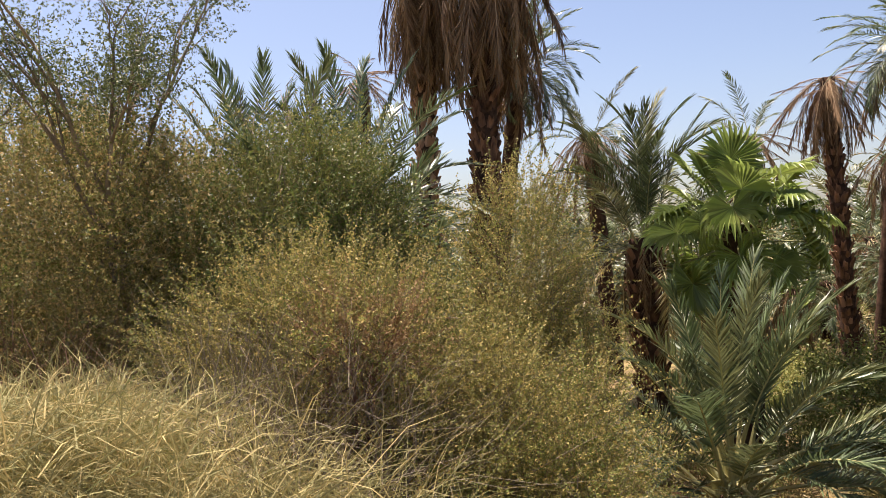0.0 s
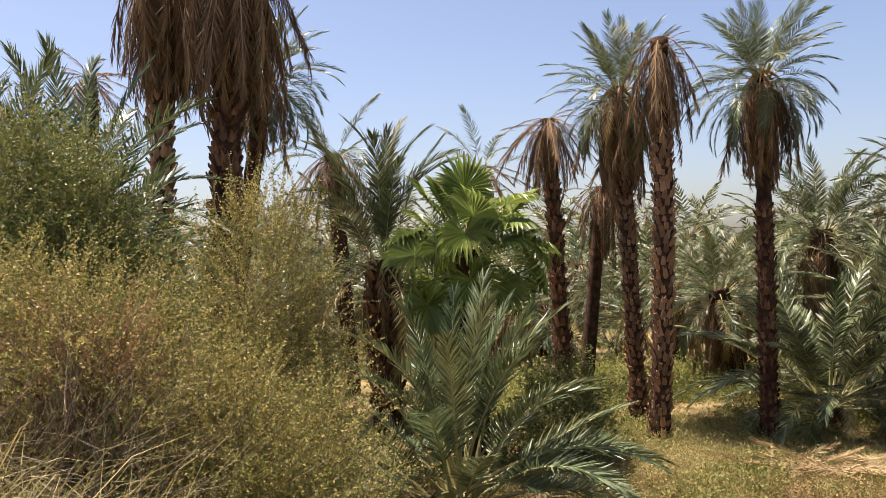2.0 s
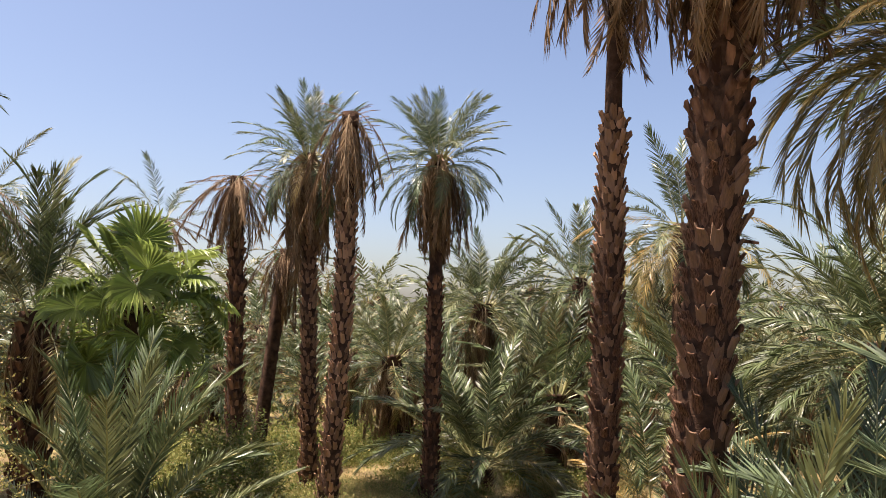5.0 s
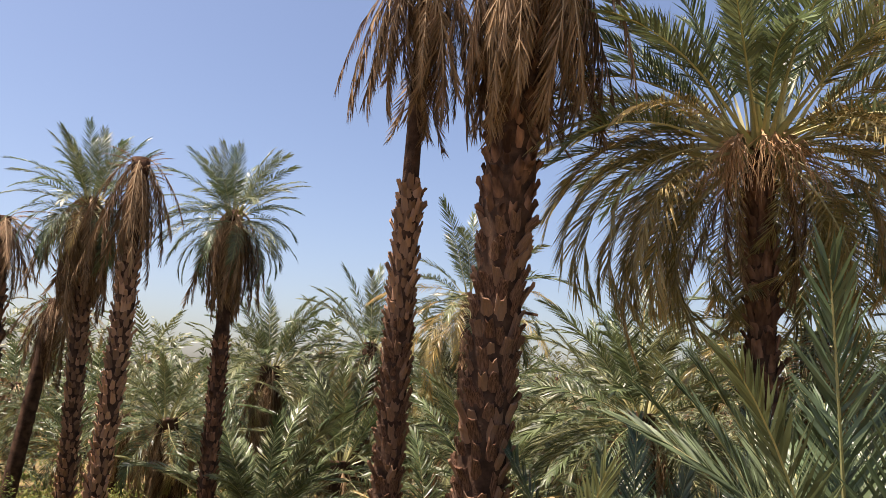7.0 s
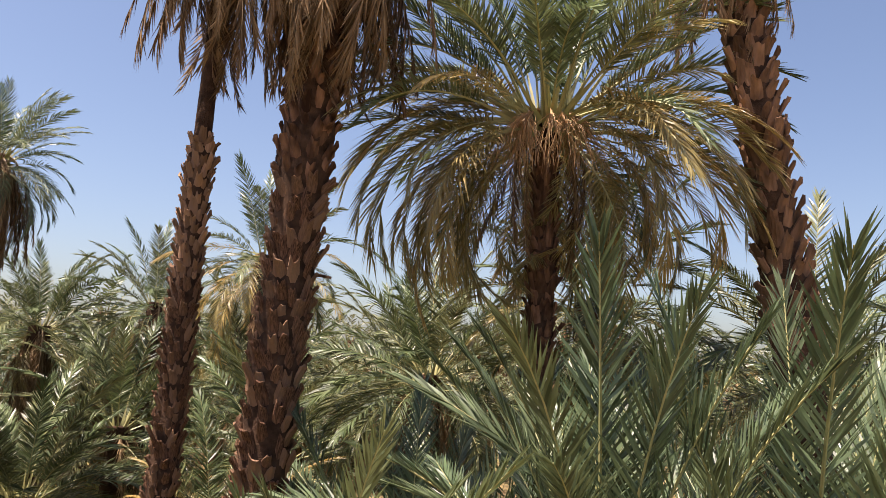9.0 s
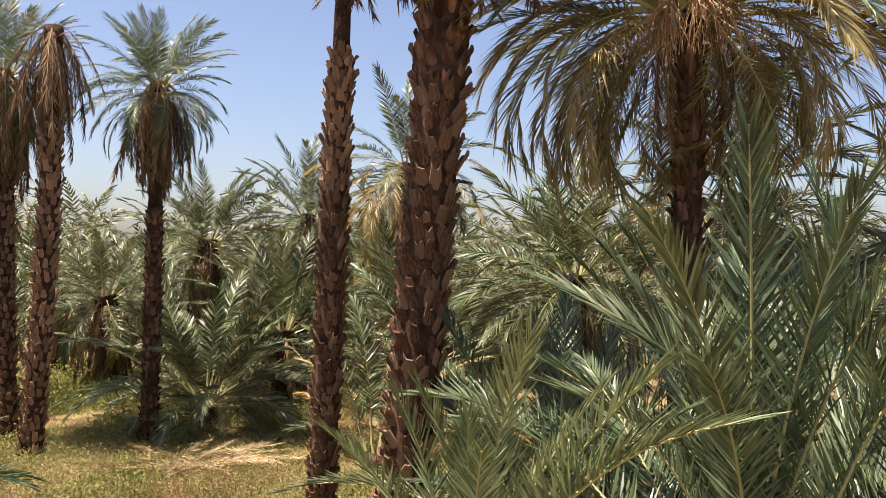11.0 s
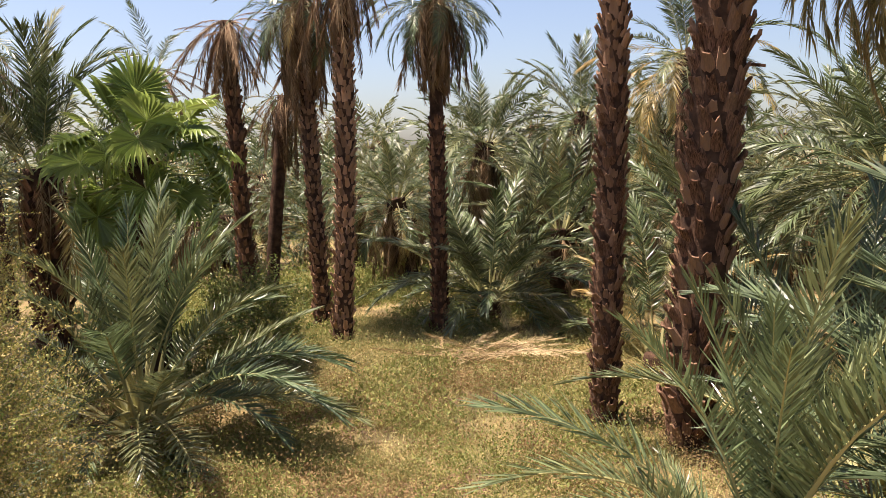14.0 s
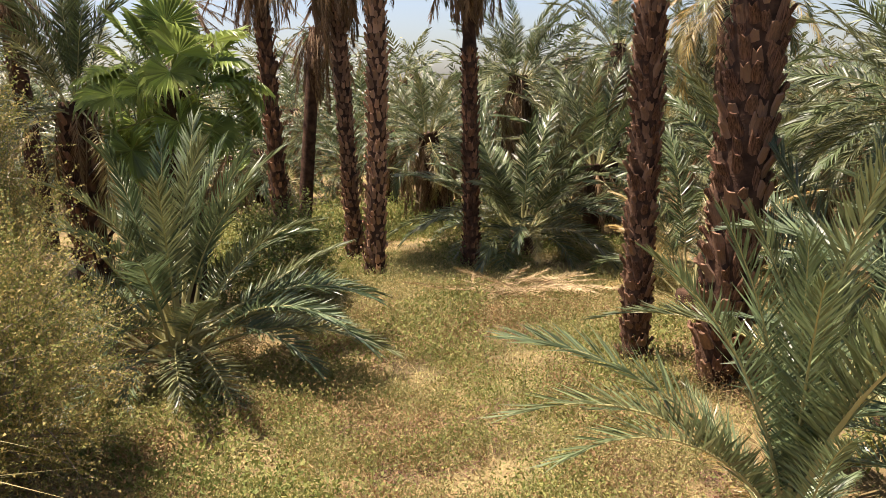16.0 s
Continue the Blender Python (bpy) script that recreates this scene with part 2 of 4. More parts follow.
# ---- palm fronds ----
def frond_mesh(name, mats, bend=50, n=48, width=0.0105, length=0.15, vee=25, fwd=48, droop=0.25, seed=1, bare=0.2, clump=0.0, twist=0.0, side=0.0, gaps=0.0, power=1.4, k=11, stem=1.0):
    """A feather leaf one metre long that leaves the crown along +y and bends down; leaflets on both sides of a stalk."""
    r = np.random.default_rng(seed)
    s = np.linspace(0, 1, k)
    ang = np.radians(-bend) * s ** power
    hor = np.radians(side) * s ** 1.5
    d = np.stack([np.sin(hor) * np.cos(ang), np.cos(hor) * np.cos(ang), np.sin(ang)], -1)
    p = np.concatenate([[[0, 0, 0]], np.cumsum((d[1:] + d[:-1]) / 2, axis=0) / (k - 1)])
    b = Build()
    rad = np.interp(s, [0, 0.06, 0.3, 1], [0.014, 0.0075, 0.0038, 0.001])
    b.tube(p, rad * stem, 3 if stem == 1.0 else 4, 1)
    ss = np.linspace(bare, 0.985, n)
    for sgn in (-1, 1):
        q = ss + r.uniform(-0.006, 0.006, n)
        q = q[r.random(n) >= gaps]
        m = len(q)
        base = np.stack([np.interp(q, s, p[:, j]) for j in range(3)], -1)
        t = unit(np.stack([np.interp(q, s, d[:, j]) for j in range(3)], -1))
        sd = unit(np.cross(t, [0, 0, 1.0]) + 1e-6) * sgn
        up = np.cross(unit(np.cross(t, [0, 0, 1.0])), t)
        f = np.radians(np.interp(q, [bare, 0.6, 1], [fwd + 14, fwd, fwd * 0.35]) + r.normal(0, 5, m))
        v = np.radians(vee + r.normal(0, 9, m)) * np.interp(q, [bare, 0.6, 1], [1.0, 1.0, 0.5])
        way = t * np.cos(f)[:, None] + np.sin(f)[:, None] * (sd * np.cos(v)[:, None] + up * np.sin(v)[:, None])
        if clump:
            way = unit(way + np.array([0, 0, -clump]) + r.normal(0, 0.12, (m, 3)))
        ln = length * np.interp(q, [bare, bare + 0.12, 0.5, 0.85, 1], [0.55, 0.9, 1.0, 0.72, 0.5]) * r.uniform(0.85, 1.1, m)
        tw = r.normal(0, 0.55, m) + twist
        flat = unit(np.cross(way, up))
        nrm = np.cross(flat, way)
        wv = flat * np.cos(tw)[:, None] + nrm * np.sin(tw)[:, None]
        sag = np.zeros((m, 3))
        sag[:, 2] = -droop * ln
        wd = width * r.uniform(0.85, 1.15, m)[:, None] / 2
        mid = base + way * (ln * 0.45)[:, None] + sag * 0.22
        tip = base + way * ln[:, None] + sag
        verts = np.stack([base - wv * wd * 0.6, base + wv * wd * 0.6, mid - wv * wd, mid + wv * wd, tip], 1)
        b.many(verts, [(0, 1, 3, 2), (2, 3, 4)], 0)
    return b.mesh(name, mats)


FRONDS = {}


def frond_set(kind, mats, count, **kw):
    FRONDS[kind] = []
    for c in range(count):
        k = dict(kw)
        lo, hi = k.pop("bends")
        k["bend"] = lo + (hi - lo) * c / max(1, count - 1)
        FRONDS[kind].append(frond_mesh(kind, mats, seed=hash_of(kind) + c, side=(-1) ** c * 9 * c / count, **k))


def hash_of(text):
    return sum(ord(ch) * (n + 3) for n, ch in enumerate(text)) * 10


frond_set("green", [GREEN, STALK], 6, bends=(25, 100), n=60, width=0.0095, length=0.18, droop=0.3)
frond_set("ball", [GREY, STALK], 6, bends=(26, 84), n=52, width=0.0095, length=0.21, droop=0.3, vee=18)
frond_set("blue", [BLUE, STALK], 6, bends=(20, 95), n=62, width=0.0105, length=0.18, vee=30, droop=0.15)
frond_set("fresh", [FRESH, STALK], 5, bends=(18, 80), n=70, width=0.0092, length=0.155, vee=32, droop=0.08, fwd=42)
frond_set("near", [BLUE, STALK], 6, stem=1.3, bends=(14, 70), n=92, width=0.0072, length=0.165, vee=30, droop=0.08, bare=0.16, fwd=42)
frond_set("long", [GREY, STALK], 6, stem=1.6, bends=(18, 85), n=72, width=0.0084, length=0.175, vee=28, droop=0.12, bare=0.32)
frond_set("close", [FRESH, STALK], 5, stem=1.3, bends=(14, 70), n=84, width=0.0068, length=0.165, vee=30, droop=0.06, bare=0.14, fwd=47)
frond_set("olive", [OLIVE, STALK], 5, bends=(50, 120), length=0.17, droop=0.45, bare=0.24, n=58, width=0.0072)
frond_set("far", [GREEN, STALK], 5, bends=(40, 125), n=32, width=0.012, length=0.19, droop=0.4)
frond_set("farolive", [OLIVE, DEADSTALK], 3, bends=(60, 120), n=26, width=0.014, length=0.18, droop=0.5)
frond_set("dead", [DEAD, DEADSTALK], 6, bends=(45, 72), n=50, width=0.008, length=0.18, fwd=18, vee=-5, droop=0.2, clump=0.22, bare=0.1, power=0.3)
frond_set("deadhang", [DEAD, DEADSTALK], 5, bends=(4, 20), n=50, width=0.008, length=0.17, fwd=16, vee=0, droop=0.1, clump=0.2, bare=0.14)
frond_set("distant", [GREEN, STALK], 4, bends=(40, 120), n=13, width=0.03, length=0.2, droop=0.4, k=6)
frond_set("distantdead", [DEAD, DEADSTALK], 3, bends=(50, 75), n=12, width=0.03, length=0.22, fwd=14, clump=0.2, power=0.3, k=6)
frond_set("bleached", [PALE, DEADSTALK], 4, bends=(2, 14), n=34, width=0.008, length=0.24, fwd=22, vee=2, droop=0.05, bare=0.1)


def put_frond(palm, kind, length, az, el, at=(0, 0, 0), roll=0.0, pick=None, name="frond"):
    bank = FRONDS[kind]
    me = bank[pick if pick is not None else rng.integers(len(bank))]
    m = Matrix.Translation(at) @ pose(0, 0, 0, 0, 0, az) @ pose(0, 0, 0, el) @ pose(0, 0, 0, 0, roll) @ Matrix.Scale(length, 4)
    return part(name, me, palm, m)


def aim_frond(palm, kind, at, tip, pick, roll=0.0):
    """A leaf from at (from the palm's foot) whose end reaches tip (in the world)."""
    bank = FRONDS[kind]
    end = max((v.co for v in bank[pick].vertices), key=lambda c: c.y * c.y + c.z * c.z)
    chord = Vector(tip) - palm.matrix_basis.translation - Vector(at)
    flat = math.hypot(chord.x, chord.y)
    el = math.degrees(math.atan2(chord.z, flat) - math.atan2(end.z, math.hypot(end.x, end.y)))
    az = math.degrees(math.atan2(-chord.x, chord.y)) + math.degrees(math.atan2(end.x, end.y)) * math.cos(radians(el))
    return put_frond(palm, kind, chord.length / end.length, az, el, at, roll, pick)


def crown(palm, at, rows, r=0.09, clear=None, keep=None):
    """rows: kind, how many, highest and lowest angle of leaving, shortest and longest leaf."""
    g = rng.uniform(0, 360)
    for kind, count, hi, lo, l0, l1 in rows:
        for c in range(count):
            g += 137.5 + rng.normal(0, 9)
            u = (c + 0.5) / count
            el = hi + (lo - hi) * u + rng.normal(0, 4)
            if clear and el < 30 and abs((g - clear + 180) % 360 - 180) < 22:
                continue
            if keep and abs((g - keep[0] + 180) % 360 - 180) > keep[1]:
                continue
            bank = FRONDS[kind]
            k = int(np.clip((1 - u if kind.startswith("dead") else u) * len(bank) + rng.normal(0, 0.8), 0, len(bank) - 1))
            out = Vector((-math.sin(radians(g)) * r, math.cos(radians(g)) * r, -0.25 * u + rng.uniform(-0.05, 0.05)))
            put_frond(palm, kind, rng.uniform(l0, l1), g, el, Vector(at) + out, rng.normal(0, 12), k, "dead_frond" if kind.startswith("dead") else "frond")


# ---- trunks ----
def trunk_line(top, lean=(0, 0), k=24):
    """A gently bowed line from the foot to top (both from the foot)."""
    u = np.linspace(0, 1, k)
    t = np.array(top, float)
    p = u[:, None] * t
    p[:, 0] += lean[0] * np.sin(u * np.pi)
    p[:, 1] += lean[1] * np.sin(u * np.pi)
    p[0, 2] -= 0.15
    return p


def boot_mesh(name, w, h, th, seed):
    """The stub of a cut leaf: a cupped plate that peels away from the trunk to a ragged, thicker cut end."""
    r = np.random.default_rng(seed)
    rows, cols = 4, 4
    x = np.linspace(-0.5, 0.5, cols)
    ragged = r.uniform(-0.16, 0.16, cols) * h
    v = []
    for back in (0, 1):
        for j in range(rows):
            u = j / (rows - 1)
            ww = w * np.interp(u, [0, 0.35, 1], [1.0, 0.9, 0.62]) * r.uniform(0.94, 1.06)
            out = 0.02 + 0.40 * u ** 1.6
            t = th * (0.4 + 0.8 * u)
            for c in range(cols):
                bow = 0.2 * w * (1 - (2 * x[c]) ** 2)
                z = h * u + (ragged[c] if j == rows - 1 else 0)
                v.append((x[c] * ww, out + bow - 0.12 - back * t, z))
    n = rows * cols
    f = []
    for j in range(rows - 1):
        for c in range(cols - 1):
            a = j * cols + c
            f.append((a, a + 1, a + cols + 1, a + cols))
            f.append((n + a + cols, n + a + cols + 1, n + a + 1, n + a))
        a, b = j * cols, (j + 1) * cols
        f.append((a, b, n + b, n + a))
        a, b = a + cols - 1, b + cols - 1
        f.append((b, a, n + a, n + b))
    top = (rows - 1) * cols
    f += [(top + c, top + c + 1, n + top + c + 1, n + top + c) for c in range(cols - 1)]
    return mesh_of(name, v, f, [BOOT])


BOOTS = [boot_mesh("leaf_base", 1.0, 1.25 + 0.1 * c, 0.2, 40 + c) for c in range(5)]


def trunk(palm, line, radius, sides=14, k=40):
    """radius: pairs of share of the height and metres."""
    b = Build()
    u = np.linspace(0, 1, k)
    uu = np.linspace(0, 1, len(line))
    path = np.stack([np.interp(u, uu, line[:, j]) for j in range(3)], -1)
    rad = np.interp(u, *zip(*radius)) * (1 + 0.05 * np.sin(u * 140))
    b.tube(path, rad, sides, 0)
    return part("trunk", b.mesh("trunk", [BARK], True), palm)


def boots(palm, line, radius, z0, z1, per, step, size, single, joined_from=99.0):
    """Leaf stubs in staggered rows round the trunk, as parts, or joined where they are too small to pick apart."""
    h = line[-1][2]
    uu = np.linspace(0, 1, len(line))
    b, row, z = Build(), 0, z0
    while z < z1:
        u = z / h
        c = np.array([np.interp(u, uu, line[:, j]) for j in range(3)])
        rad = np.interp(u, *zip(*radius))
        for j in range(per):
            a = 360 / per * (j + 0.5 * (row % 2)) + row * 7 + rng.normal(0, 5)
            s = size * rng.uniform(0.8, 1.15)
            m = (Matrix.Translation(Vector(c) + Vector((0, 0, rng.normal(0, step * 0.18)))) @ pose(0, 0, 0, 0, 0, a)
                 @ Matrix.Translation((0, rad * 0.93, 0)) @ pose(0, 0, 0, rng.normal(-11, 6), rng.normal(0, 9), 0) @ Matrix.Diagonal((s, s * 0.85, s * rng.uniform(0.85, 1.3), 1)))
            me = BOOTS[rng.integers(len(BOOTS))]
            if single and z < joined_from:
                part("leaf_base", me, palm, m)
            else:
                co = np.array([m @ v.co for v in me.vertices])
                b.add(co, [tuple(p.vertices) for p in me.polygons])
        row += 1
        z += step
    if b.n:
        part("stub_cover", b.mesh("stub_cover", [BOOT]), palm, kind="stuff")


# ---- ground ----
def ground_sheet():
    """One sheet, finely cut near the walk, reaching the horizon."""
    ring = np.concatenate([[0.4], np.geomspace(0.8, 30, 70), np.geomspace(34, 1800, 24)])
    ang = np.linspace(0, 2 * np.pi, 180, endpoint=False)
    x, y = ring[:, None] * np.sin(ang), ring[:, None] * np.cos(ang)
    z = ground_z(x, y)
    near = np.clip((30 - ring) / 20, 0, 1)[:, None]
    z = z * near + near * 0.035 * np.clip((ring - 2) / 3, 0, 1)[:, None] * rng.normal(0, 1, z.shape)
    v = np.concatenate([[[0, 0, float(ground_z(0, 0))]], np.stack([x, y, z], -1).reshape(-1, 3)])
    m = len(ang)
    f = [(0, 1 + (j + 1) % m, 1 + j) for j in range(m)]
    for i in range(len(ring) - 1):
        a, b = 1 + i * m, 1 + (i + 1) * m
        f += [(a + j, a + (j + 1) % m, b + (j + 1) % m, b + j) for j in range(m)]
    ob = new("ground", mesh_of("ground", v, [q[::-1] for q in f], [GROUND], smooth=True))
    return tagged(ob, "uneven dry ground with yellowed grass and bare soil", "ground", kind="structure")


ground_sheet()


# ---- date palms ----
def date_palm(foot, top, label, radius, rows, bow=(0, 0), stubs=None, group="date palms", name="date_palm", crown_r=0.1, clear=None):
    """A palm: foot in the world, top measured in the world; radius by share of the height; stubs: from, to, per row, step, size, single."""
    foot = Vector((foot[0], foot[1], float(ground_z(foot[0], foot[1])) if len(foot) < 3 else foot[2]))
    palm = thing(name, foot, label, "palm tree", group)
    rel = Vector(top) - foot
    line = trunk_line(rel, bow)
    trunk(palm, line, radius)
    if stubs:
        boots(palm, line, radius, *stubs)
    crown(palm, rel, rows, crown_r, clear)
    return palm


# two palms beside the clearing, one with a thin ringed neck, one stout
slim = date_palm((2.84, 7.25), (2.925, 7.09, 7.0), "tall date palm with a rough stubbed trunk and thin ringed neck",
          [(0, 0.145), (0.05, 0.12), (0.38, 0.125), (0.622, 0.115), (0.651, 0.105), (0.67, 0.08), (1, 0.07)],
          [("green", 16, 85, 52, 1.4, 1.8), ("dead", 30, -15, -62, 1.3, 1.75), ("deadhang", 10, -65, -82, 1.2, 1.6)],
          stubs=(0.02, 4.60, 11, 0.105, 0.075, True, 3.2))
date_palm((3.37, 6.60), (3.655, 6.24, 7.3), "stout tall date palm with broad reddish leaf stubs",
          [(0, 0.20), (0.1, 0.205), (0.5, 0.215), (0.8, 0.25), (1, 0.23)],
          [("green", 20, 85, 48, 2.0, 2.5), ("dead", 56, -12, -66, 1.6, 2.3), ("deadhang", 20, -68, -86, 1.7, 2.2)],
          bow=(0.03, 0), stubs=(0.02, 6.2, 11, 0.155, 0.12, True, 4.1), crown_r=0.2)

for k, tip in enumerate(((2.25, 7.2, 5.1), (2.42, 7.1, 5.15), (2.12, 7.3, 5.4), (2.35, 7.5, 5.3))):
    aim_frond(slim, "dead", (-0.02, -0.1, 6.85), tip, (5, 4, 5, 4)[k], 0).name = "dead_frond"

# the three slim palms behind the clearing
date_palm((0.29, 12.5), (0.13, 12.8, 5.2), "slim tall date palm with a hanging brown leaf skirt",
          [(0, 0.15), (0.1, 0.115), (0.6, 0.115), (1, 0.10)],
          [("ball", 62, 86, -36, 0.98, 1.24), ("olive", 8, -10, -40, 1.0, 1.3), ("dead", 44, -8, -62, 1.25, 1.7), ("deadhang", 14, -66, -86, 1.3, 1.7)],
          stubs=(0.1, 3.9, 9, 0.1, 0.068, False))
date_palm((0.52, 11.40), (0.69, 11.7, 5.63), "dead headless date palm with limp brown leaves",
          [(0, 0.16), (0.1, 0.13), (0.6, 0.13), (0.72, 0.12), (0.76, 0.085), (0.94, 0.08), (0.98, 0.14), (1, 0.12)],
          [("dead", 16, 80, 30, 0.3, 0.5), ("dead", 30, -5, -55, 0.9, 1.4), ("deadhang", 10, -66, -84, 1.2, 1.7)],
          bow=(0.06, 0), stubs=(0.1, 4.2, 9, 0.11, 0.078, False), crown_r=0.06)
date_palm((2.04, 11.95), (2.12, 12.3, 5.2), "slim tall date palm with a round green crown",
          [(0, 0.14), (0.1, 0.11), (0.6, 0.11), (0.75, 0.09), (1, 0.08)],
          [("ball", 72, 86, -40, 0.98, 1.22), ("dead", 40, -14, -64, 1.2, 1.55), ("deadhang", 12, -66, -86, 1.2, 1.5)],
          stubs=(0.1, 3.3, 9, 0.1, 0.066, False))
# the pair that stands over the shrubs
date_palm((-6.28, 10.27), (-6.13, 10.31, 7.15), "tall date palm with a thick skirt of dead leaves",
          [(0, 0.15), (1, 0.14)],
          [("green", 14, 85, 45, 1.8, 2.2), ("dead", 46, -15, -64, 1.6, 2.2), ("deadhang", 16, -66, -87, 1.7, 2.3)],
          stubs=(2.0, 5.6, 9, 0.15, 0.11, False), crown_r=0.14)
date_palm((-5.37, 10.22), (-5.07, 10.30, 7.15), "tall date palm with a thick skirt of dead leaves",
          [(0, 0.19), (0.5, 0.18), (1, 0.16)],
          [("green", 16, 85, 45, 2.0, 2.4), ("dead", 56, -15, -64, 1.8, 2.5), ("deadhang", 20, -66, -87, 1.9, 2.5)],
          stubs=(1.6, 5.6, 9, 0.17, 0.13, False), crown_r=0.2)
date_palm((-6.67, 12.75), (-5.84, 13.10, 5.97), "date palm with dense dark green drooping leaves",
          [(0, 0.16), (1, 0.14)], [("blue", 54, 84, -40, 1.1, 1.4), ("dead", 24, -10, -55, 1.2, 1.6)])
date_palm((-8.00, 11.49), (-8.10, 11.43, 5.70), "small dead date palm with a withered crown",
          [(0, 0.13), (1, 0.10)], [("dead", 30, 70, -30, 0.6, 0.95), ("deadhang", 8, -60, -85, 0.6, 0.9)])
# green crowns over the shrubs
date_palm((-6.54, 7.11), (-6.41, 6.99, 3.23), "young date palm with upright green leaves behind the shrubs",
          [(0, 0.22), (1, 0.2)], [("blue", 34, 82, -15, 1.5, 2.0)])
date_palm((-5.95, 8.22), (-5.97, 8.11, 3.24), "young date palm with upright green leaves behind the shrubs",
          [(0, 0.22), (1, 0.2)], [("blue", 36, 82, -20, 1.6, 2.1)])
arching = date_palm((-5.13, 6.63), (-5.04, 6.52, 2.22), "young date palm with long arching leaves behind the shrubs",
          [(0, 0.22), (1, 0.2)], [("blue", 32, 75, -20, 1.6, 2.1)])
for k, tip in enumerate(((-3.59, 6.30, 3.02), (-3.53, 6.00, 2.62), (-3.89, 6.14, 3.17), (-4.25, 6.73, 3.98))):
    aim_frond(arching, "blue", (0.1, -0.1, 2.3), tip, (5, 5, 4, 2)[k], 10)
full = date_palm((-3.48, 11.96), (-3.52, 12.01, 2.64), "date palm with a full upright green crown",
          [(0, 0.24), (1, 0.22)], [("green", 20, 84, 0, 1.7, 2.1), ("olive", 10, 0, -35, 1.7, 2.1), ("dead", 16, -30, -70, 1.2, 1.6)],
          stubs=(0.3, 2.5, 9, 0.16, 0.13, False), crown_r=0.16)
for k, tip in enumerate(((-4.65, 11.27, 4.43), (-4.12, 11.91, 4.91), (-3.30, 11.56, 4.76), (-3.06, 12.45, 4.96), (-2.61, 11.95, 4.73), (-2.04, 12.06, 4.21), (-4.55, 10.66, 3.61), (-2.18, 11.43, 4.25), (-4.20, 11.02, 3.90), (-3.50, 11.07, 4.56))):
    aim_frond(full, "green", (0, 0, 2.65), tip, (3, 2, 0, 1, 2, 3, 4, 3, 3, 1)[k], 10)
date_palm((-5.11, 15.14), (-5.38, 15.07, 4.69), "withered date palm with brown hanging leaves",
          [(0, 0.17), (1, 0.15)], [("green", 10, 80, 10, 1.2, 1.6), ("dead", 28, 20, -45, 1.2, 1.6)])
date_palm((-3.44, 21.78), (-3.46, 21.78, 4.98), "pale withered date palm standing far off",
          [(0, 0.18), (1, 0.14)], [("far", 9, 80, 25, 1.4, 1.9), ("dead", 12, 45, 0, 1.2, 1.6), ("dead", 16, 0, -55, 1.2, 1.6)])
date_palm((-1.00, 15.48), (-1.17, 15.47, 5.20), "slim date palm with a brown drooping crown",
          [(0, 0.15), (1, 0.12)], [("dead", 9, 60, 20, 0.7, 1.0), ("dead", 40, 15, -62, 1.0, 1.5), ("deadhang", 10, -65, -86, 1.0, 1.4)],
          stubs=(0.5, 4.0, 7, 0.16, 0.10, False))
date_palm((-0.62, 16.0), (-0.21, 16.03, 3.9), "leaning slim date palm with a brown crown",
          [(0, 0.14), (1, 0.12)], [("olive", 6, 60, 0, 1.0, 1.3), ("dead", 34, 15, -62, 1.0, 1.4), ("deadhang", 8, -65, -86, 1.0, 1.4)])
date_palm((2.2, 16.4), (1.93, 16.31, 1.85), "low date palm with a dense drooping crown",
          [(0, 0.22), (1, 0.2)], [("green", 38, 82, -10, 1.3, 1.65), ("olive", 10, -10, -50, 1.3, 1.6), ("dead", 18, -20, -70, 1.3, 1.7), ("deadhang", 14, -65, -86, 1.3, 1.7)])
date_palm((3.85, 16.6), (3.87, 16.58, 2.95), "date palm with a broad green crown and brown skirt",
          [(0, 0.22), (1, 0.2)], [("green", 44, 84, -15, 1.55, 1.95), ("olive", 10, -10, -50, 1.5, 1.9), ("dead", 28, -20, -70, 1.5, 2.0), ("deadhang", 16, -65, -87, 1.7, 2.2)])
date_palm((5.38, 15.36), (5.75, 15.9, 3.5), "date palm with a dark trunk and arching leaves",
          [(0, 0.16), (1, 0.15)], [("green", 34, 82, -10, 1.5, 1.9), ("olive", 8, -10, -50, 1.4, 1.8), ("dead", 18, -25, -75, 1.4, 1.8), ("deadhang", 10, -65, -87, 1.6, 2.1)])
date_palm((6.2, 12.3), (6.27, 12.40, 4.3), "date palm with a sparse olive crown",
          [(0, 0.18), (1, 0.16)], [("green", 20, 82, 0, 1.5, 1.9), ("olive", 20, 10, -50, 1.5, 1.9), ("dead", 10, -40, -80, 1.2, 1.5)])
date_palm((8.6, 17.9), (8.6, 17.94, 3.2), "date palm with a green crown far off",
          [(0, 0.18), (1, 0.16)], [("green", 34, 82, -10, 1.6, 2.0), ("olive", 12, -10, -60, 1.5, 1.9), ("dead", 16, -25, -75, 1.4, 1.9)])
